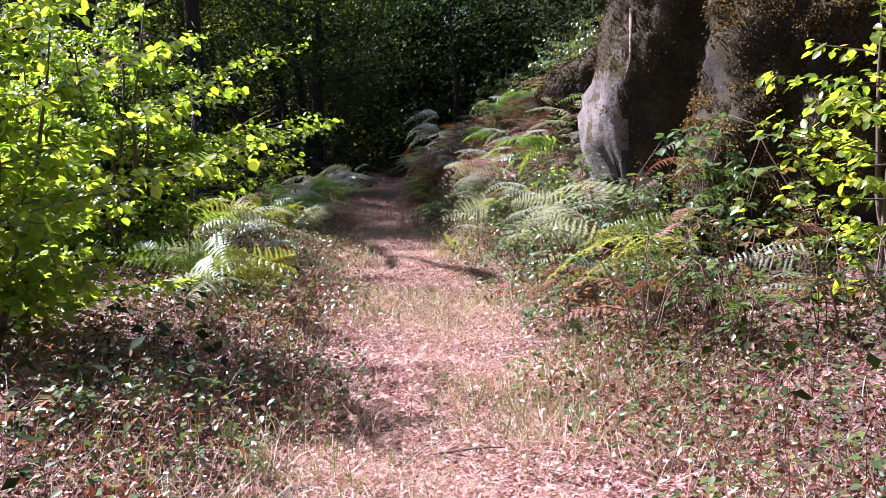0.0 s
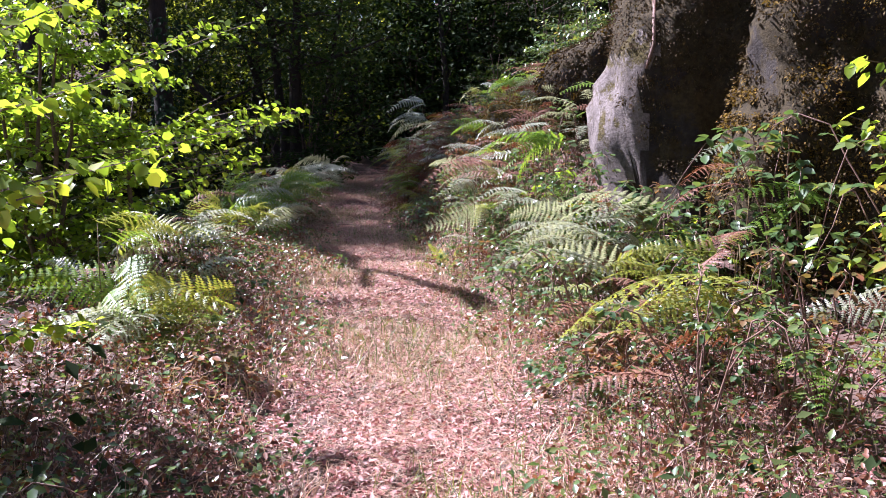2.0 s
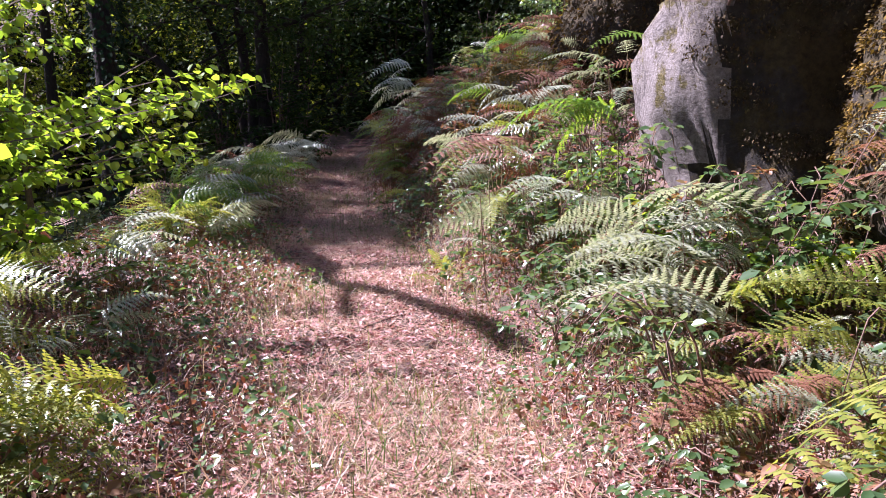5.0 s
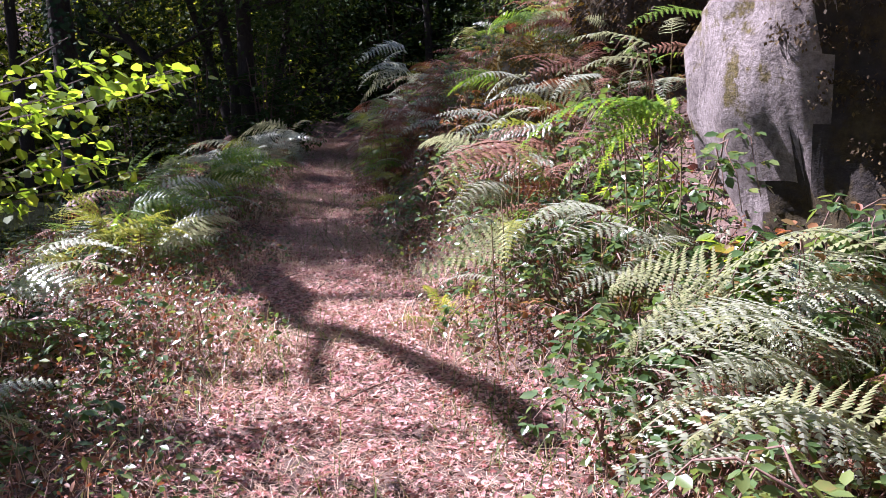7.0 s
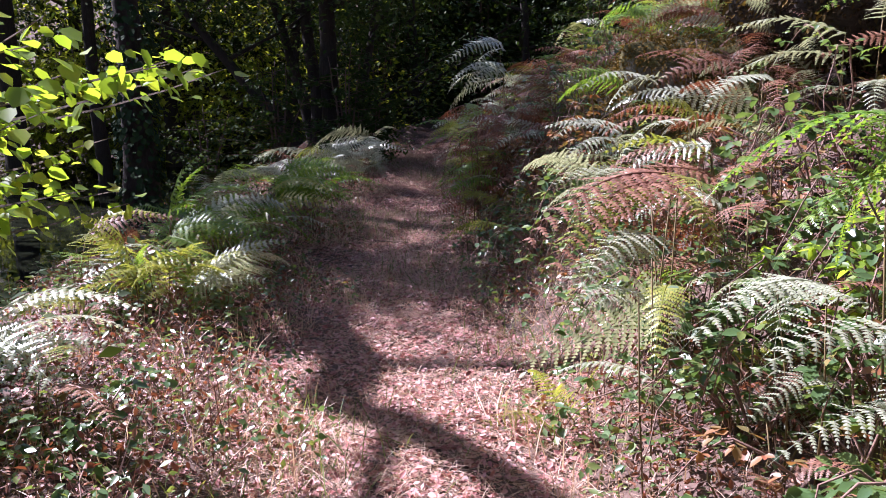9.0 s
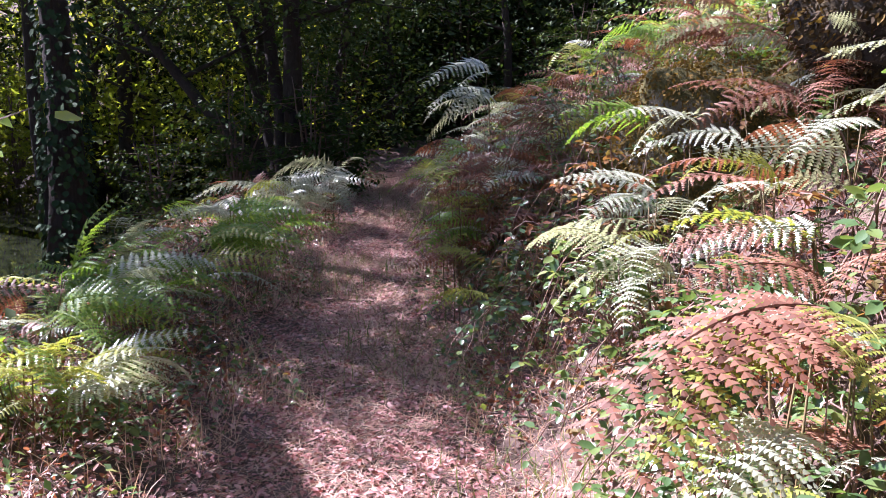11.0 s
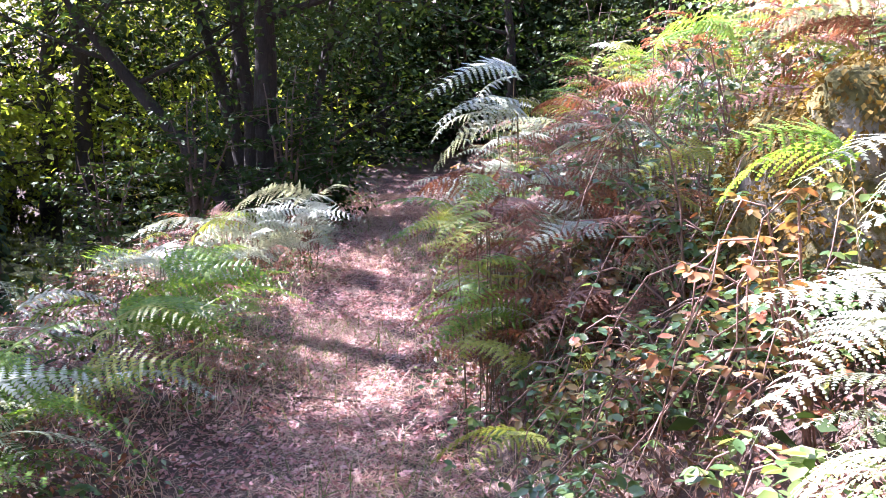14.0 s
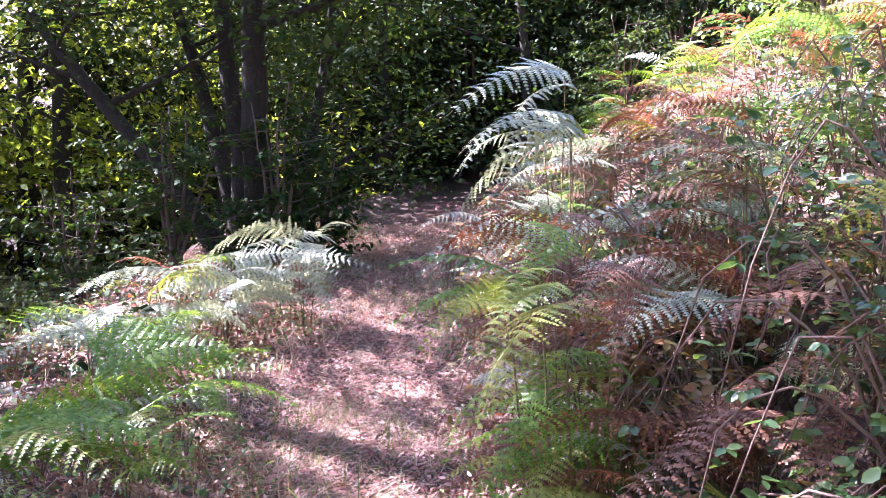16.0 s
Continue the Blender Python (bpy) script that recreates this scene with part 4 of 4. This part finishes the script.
for i, (fx, fy) in enumerate([(-2.3, 13.6), (-2.25, 14.7), (-2.5, 12.9), (-2.35, 15.7), (-2.5, 17.0), (-2.4, 18.3)]):
    wild_fern(fx, fy, "green" if i < 4 else "pale", 0.62, 7, 1700 + i, aim=0.1, high=0.5)
for i, (fx, fy) in enumerate([(-0.2, 14.6), (0.0, 14.2), (-0.05, 15.1), (0.2, 14.8), (-0.15, 16.2), (0.1, 16.8), (0.0, 13.7), (0.6, 10.0), (0.7, 9.5), (0.8, 10.6)]):
    wild_fern(fx, fy, ("brown", "yellow", "pale", "brown", "green")[i % 5], 0.4, 5, 1600 + i, high=0.25)
for i in range(26):
    y = rf.uniform(10.8, 24)
    x = float(path_x(y)) + 1.25 + abs(rf.gauss(0, 0.9)) + (0.9 if 12.4 < y < 14.4 else 0)
    wild_fern(x, y, rf.choice(("pale", "brown", "brown", "brown", "green")), rf.uniform(0.35, 0.6), 4, 1300 + i, aim=math.pi * rf.uniform(0.9, 1.35), high=rf.uniform(0.3, 0.6))
for i in range(16):
    y = rf.uniform(5, 10.5)
    x = float(path_x(y)) + 1.2 + abs(rf.gauss(0, 0.5))
    wild_fern(x, y, rf.choice(("pale", "brown", "green", "yellow")), rf.uniform(0.35, 0.5), 3, 1400 + i, aim=math.pi * rf.uniform(0.8, 1.4), high=rf.uniform(0.2, 0.4))
for i in range(16):
    y = rf.uniform(5, 20)
    x = float(path_x(y)) - 1.2 - abs(rf.gauss(0, 0.8))
    wild_fern(x, y, rf.choice(("pale", "brown", "green", "yellow")), rf.uniform(0.35, 0.55), 4, 1500 + i, high=rf.uniform(0.2, 0.4))


for i in range(34):
    y = rf.uniform(14.3, 19.5)
    x = float(path_x(y)) + 0.85 + 0.9 * rf.random() ** 1.3
    wild_fern(x, y, rf.choice(("brown", "brown", "brown", "pale", "yellow", "green")), rf.uniform(0.35, 0.55), 5, 1800 + i, aim=math.pi * rf.uniform(0.95, 1.4), high=rf.uniform(0.25, 0.85))


for i in range(44):
    y = rf.uniform(14.5, 23)
    x = 1.3 + 2.4 * rf.random()
    wild_fern(x, y, rf.choice(("green", "yellow", "green") if x > 2.3 else ("brown", "brown", "brown", "green")), rf.uniform(0.4, 0.65), 5, 1900 + i, aim=math.pi * rf.uniform(0.9, 1.5), high=rf.uniform(0.3, 0.6))
# a broad fern low over the path's edge, some fronds pale with painted glare
fern([("yellow", (-1.62, 6.85, 0.36), (-1.02, 6.7, 0.36), 0), ("pale", (-1.72, 6.8, 0.36), (-2.25, 6.6, 0.08), 0), ("pale", (-1.75, 6.85, 0.33), (-2.05, 6.75, 0.29), 1),
      ("yellow", (-1.5, 6.75, 0.2), (-1.18, 6.6, 0.14), 1), ("yellow", (-1.68, 6.7, 0.1), (-1.42, 6.55, 0.0), 3), ("pale", (-1.6, 6.75, 0.3), (-1.85, 6.45, 0.14), 0)])


# ---------------------------------------------------------------- brambles
def bramble(x, y, canes, reach, seed, label, leaf=0.065, aim=None, per=22, high=0.55, material=None):
    r = random.Random(seed)
    root = tagged(new("bramble"), label, "bramble", "brambles")
    base = Vector((x, y, gz(x, y) - 0.02))
    root.matrix_world = Matrix.Translation(base)
    pos, yaw = [], []
    for k in range(canes):
        ang = (aim + r.uniform(-1.1, 1.1)) if aim is not None else r.uniform(0, 6.283)
        ln = reach * r.uniform(0.6, 1.15)
        h = high * r.uniform(0.5, 1.3)
        pts = []
        for i in range(9):
            t = i / 8
            px, py = math.cos(ang) * ln * t, math.sin(ang) * ln * t
            z = h * math.sin(math.pi * min(1, t * 0.78)) + (gz(x + px, y + py) - base.z) * t
            pts.append(Vector((px + r.uniform(-0.03, 0.03), py + r.uniform(-0.03, 0.03), z)))
        part("cane", tube("cane", pts, [0.006 - 0.0005 * i for i in range(9)], M_CANE, 5), root)
        for j in range(per):
            t = r.uniform(0.1, 1) * 8
            i = min(int(t), 7)
            c = pts[i].lerp(pts[i + 1], t - i)
            a = r.uniform(0, 6.283)
            c = c + Vector((math.cos(a), math.sin(a), r.uniform(-0.2, 0.5))) * 0.05
            for q in (-1.1, 0, 1.1):
                pos.append(tuple(c))
                yaw.append(a + q)
    n = len(pos)
    part("leaves", scatter("leaves", OVAL, OVAL_F, pos, np.array(yaw), rng.normal(-0.25, 0.3, n), rng.normal(0, 0.35, n), leaf * rng.uniform(0.6, 1.3, n), material or M_HERB), root)
    return root


M_REDBR = leaf_material("reddened_bramble", [(0.0, (0.06, 0.08, 0.025)), (0.5, (0.20, 0.13, 0.05)), (1.0, (0.36, 0.10, 0.06))], 0.3)
rb = random.Random(9)
for i in range(62):
    y = rb.uniform(5.0, 20.0)
    x = float(path_x(y)) + 0.95 + abs(rb.gauss(0, 0.75))
    bramble(x, y, 5, 0.6, 500 + i, "low bramble with toothed green leaves on the bank" if i % 4 else "bramble with reddened leaves on the bank", 0.043,
            aim=math.pi if i % 2 else None, per=14, high=0.32 + 0.15 * (i % 3), material=M_HERB if i % 4 else M_REDBR)
for i in range(34):
    y = rb.uniform(4.0, 19.0)
    x = float(path_x(y)) - 1.1 - abs(rb.gauss(0, 0.9))
    bramble(x, y, 5, 0.55, 600 + i, "low bramble among dry grass beside the path", 0.05, per=13, high=0.2, material=M_HERB if i % 3 else M_REDBR)
for i, (fx, fy) in enumerate([(-0.15, 14.5), (0.05, 14.9), (0.0, 16.3), (0.15, 13.9), (0.75, 9.8), (0.8, 10.3), (0.95, 9.2), (0.7, 8.5), (0.35, 15.6)]):
    bramble(fx, fy, 6, 0.45, 720 + i, "low bramble with small pale leaves under the ferns", 0.042, per=16, high=0.38)
bramble(0.55, 14.1, 6, 0.8, 701, "arching bramble with pale stems and glossy leaves", 0.042, aim=2.6, per=10, high=0.95)
bramble(0.75, 13.3, 5, 0.8, 702, "arching bramble with pale stems and glossy leaves", 0.042, aim=2.9, per=10, high=0.6)
bramble(2.3, 7.3, 6, 0.9, 703, "tall bramble hanging before the dark rock", 0.08, aim=3.4, per=14, high=1.0)
bramble(2.6, 6.2, 6, 1.0, 704, "tall bramble hanging before the dark rock", 0.08, aim=2.8, per=14, high=1.1)
bramble(1.7, 8.7, 5, 0.7, 705, "bramble at the foot of the rock", 0.08, aim=3.6, per=10, high=0.7)

for i in range(26):
    y = rb.uniform(12.4, 18.5)
    x = float(path_x(y)) + 0.95 + 1.3 * rb.random()
    bramble(x, y, 6, 0.55, 740 + i, "bramble with glossy green leaves among brown bracken" if i % 2 else "reddened bramble among brown bracken", 0.045, aim=math.pi * rb.uniform(0.9, 1.4), per=14,
            high=rb.uniform(0.4, 0.9), material=M_HERB if i % 2 else M_REDBR)

for i in range(28):
    y = rb.uniform(13.2, 19)
    x = max(0.5, float(path_x(y)) + 1.5) + 1.9 * rb.random()
    bramble(x, y, 6, 0.55, 780 + i, "bramble with glossy green leaves over the bank" if i % 3 else "reddened bramble over the bank", 0.042, aim=math.pi * rb.uniform(0.9, 1.4), per=18,
            high=rb.uniform(0.3, 0.7), material=M_HERB if i % 3 else M_REDBR)
for i, (x, y) in enumerate([(1.0, 9.9), (1.15, 9.5), (0.95, 8.8), (1.3, 8.9), (0.75, 10.9), (1.0, 11.4), (1.5, 8.6), (0.6, 11.9)]):
    bramble(x, y, 6, 0.55, 830 + i, "bramble with glossy green leaves under the ferns by the rock", 0.055, aim=math.pi * 1.2, per=16, high=0.55)

for i, (x, y) in enumerate([(1.25, 10.2), (1.4, 9.7), (1.15, 9.75), (1.5, 8.75), (1.8, 8.6), (2.1, 8.5), (2.0, 8.1), (1.7, 8.2), (2.4, 7.9), (2.5, 8.4), (1.3, 10.7)]):
    bramble(x, y, 6, 0.5, 850 + i, "bramble with green and yellow leaves along the rock's foot", 0.06, aim=math.pi * 1.3, per=14, high=0.5 + 0.1 * (i % 3), material=M_HERB if i % 3 else M_HAZEL)

# creeper stem on the rock
rock_shape = BVHTree.FromPolygons([outcrop.matrix_world @ v.co for v in outcrop.data.vertices], [tuple(p.vertices) for p in outcrop.data.polygons])


def on_rock(p):
    near, normal, _, _ = rock_shape.find_nearest(Vector(p))
    return near + normal * 0.01


vine = tagged(new("creeper", tube("creeper", [on_rock(p) for p in ((1.67, 9.35, 2.67), (1.69, 9.1, 2.18), (1.67, 8.95, 2.01), (1.6, 8.9, 1.79))], [0.018, 0.016, 0.013, 0.008], M_CANE, 7)),
              "pale woody creeper stem clinging to the rock", "creeper")


# ---------------------------------------------------------------- grass, herbs and fallen leaves
def strew(n, spread_left, spread_right, y0, y1, power=1.0):
    y = y0 + (y1 - y0) * rng.random(n) ** power
    x = path_x(y) + np.where(rng.random(n) < 0.5, -np.abs(rng.normal(0, spread_left, n)), np.abs(rng.normal(0, spread_right, n)))
    return x, y


def carpet(name, label, cat, n, sl, sr, y0, y1, size, material, template=OVAL, tfaces=OVAL_F, lift_to=0.02, pitch=(0, 0.3), roll=0.35, power=1.4, mask=None):
    x, y = strew(n, sl, sr, y0, y1, power)
    if mask is not None:
        ok = mask(x, y)
        x, y = x[ok], y[ok]
    k = len(x)
    P = np.stack([x, y, land(x, y) + rng.random(k) * lift_to], -1)
    me = scatter(name, template, tfaces, P, rng.uniform(0, 6.283, k), rng.normal(pitch[0], pitch[1], k), rng.normal(0, roll, k), size * rng.uniform(0.5, 1.4, k), material)
    return tagged(new(name, me), label, cat, kind="stuff")


def off_path(lo):
    return lambda x, y: np.abs(x - path_x(y)) > lo + 0.25 * np.sin(y * 2.3) + 0.12 * np.sin(y * 7 + x * 3)


def patchy(x, y):
    return (np.sin(2.3 * x + 1.1 * y) + np.sin(1.9 * y - 1.3 * x) + 0.7 * rng.standard_normal(len(x))) > 0.6


carpet("leaf_litter", "carpet of pinkish-brown fallen leaves", "leaf litter", 110000, 1.2, 1.3, 1.8, 26, 0.031, M_LITTER, CURLED, OVAL_F, lift_to=0.03, roll=0.6, power=1.7,
       mask=lambda x, y: (x - path_x(y) < 0.8 + 0.2 * np.sin(y * 3)) | (y < 8.8))
carpet("leaf_litter", "trodden broken leaves along the path", "leaf litter", 70000, 0.5, 0.6, 1.8, 30, 0.027, M_LITTER, LEAF4, LEAF4_F, lift_to=0.015, roll=0.4, power=1.7)
carpet("leaf_litter", "scattered brown leaves over the wood floor", "leaf litter", 40000, 5.0, 4.0, -2, 42, 0.06, M_LITTER, LEAF4, LEAF4_F, lift_to=0.03, roll=0.5, mask=off_path(1.6))
carpet("dry_grass", "bleached dry grass and straw on the path", "grass", 95000, 0.65, 0.75, 2, 24, 0.10, M_STRAW, BLADE, BLADE_F, 0.02, (0.35, 0.3), 0.6, mask=patchy)
carpet("dry_grass", "trodden straw and chaff on the path", "grass", 150000, 0.5, 0.55, 2, 26, 0.07, M_STRAW, BLADE, BLADE_F, 0.045, (0.15, 0.3), 0.6, power=1.6)
carpet("dry_grass", "tall dry grass along the path's edge", "grass", 26000, 1.1, 1.0, 2, 24, 0.17, M_STRAW, BLADE, BLADE_F, 0.02, (0.85, 0.4), 0.6, mask=off_path(0.55))
carpet("green_grass", "thin green grass tufts along the path", "grass", 22000, 1.0, 1.1, 2, 22, 0.15, M_GRASS, BLADE, BLADE_F, 0.01, (0.9, 0.35), 0.6, mask=patchy)
carpet("green_grass", "thick green grass tufts on the path's edge", "grass", 60000, 0.5, 0.9, 2, 12, 0.13, M_GRASS, BLADE, BLADE_F, 0.01, (0.95, 0.35), 0.6,
       mask=lambda x, y: (np.sin(3.1 * x + 0.6 * y + 1.0) * np.sin(2.3 * y + 0.5 * x) > 0.45 + 0.3 * rng.standard_normal(len(x))) & (x > -0.1 + 0.15 * rng.standard_normal(len(x))) & (rng.random(len(x)) < 0.3))
carpet("undergrowth", "low green herbs and seedlings in the undergrowth", "undergrowth", 52000, 1.2, 1.4, 2, 26, 0.04, M_HERB, LEAF4, LEAF4_F, 0.24, (-0.1, 0.4), 0.5, mask=off_path(0.65))
carpet("undergrowth", "green seedlings and ivy over the wood floor", "undergrowth", 30000, 5.5, 4.0, 0, 45, 0.085, M_THICKET, LEAF4, LEAF4_F, 0.35, (-0.1, 0.4), 0.5, mask=off_path(1.3))
carpet("undergrowth", "rust-brown dead fern and leaf tangle", "undergrowth", 62000, 1.3, 1.5, 2, 26, 0.032, M_FERN["brown"], CURLED, OVAL_F, 0.22, (0.1, 0.6), 0.7, mask=off_path(0.75))
carpet("dead_stems", "tangle of thin dead brown stems in the undergrowth", "undergrowth", 22000, 1.4, 1.5, 3, 24, 0.26, M_DEADSTEM, BLADE * np.array((1, 0.7, 1)), BLADE_F, 0.05, (0.7, 0.5), 0.6, mask=off_path(1.0))
for i in range(26):
    y = rb.uniform(3.5, 16)
    x = float(path_x(y)) + rb.gauss(0, 0.8)
    a, ln = rb.uniform(0, 3.14), rb.uniform(0.12, 0.4)
    p0 = (x, y, gz(x, y) + 0.03)
    x1, y1 = x + ln * math.cos(a), y + ln * math.sin(a)
    tagged(new("twig", tube("twig", bent(p0, (x1, y1, gz(x1, y1) + 0.035), 4, 0.12, 800 + i), [0.006, 0.006, 0.005, 0.004, 0.003], M_TWIG, 5)), "thin dry twig lying on the leaf litter", "twig", "twigs")
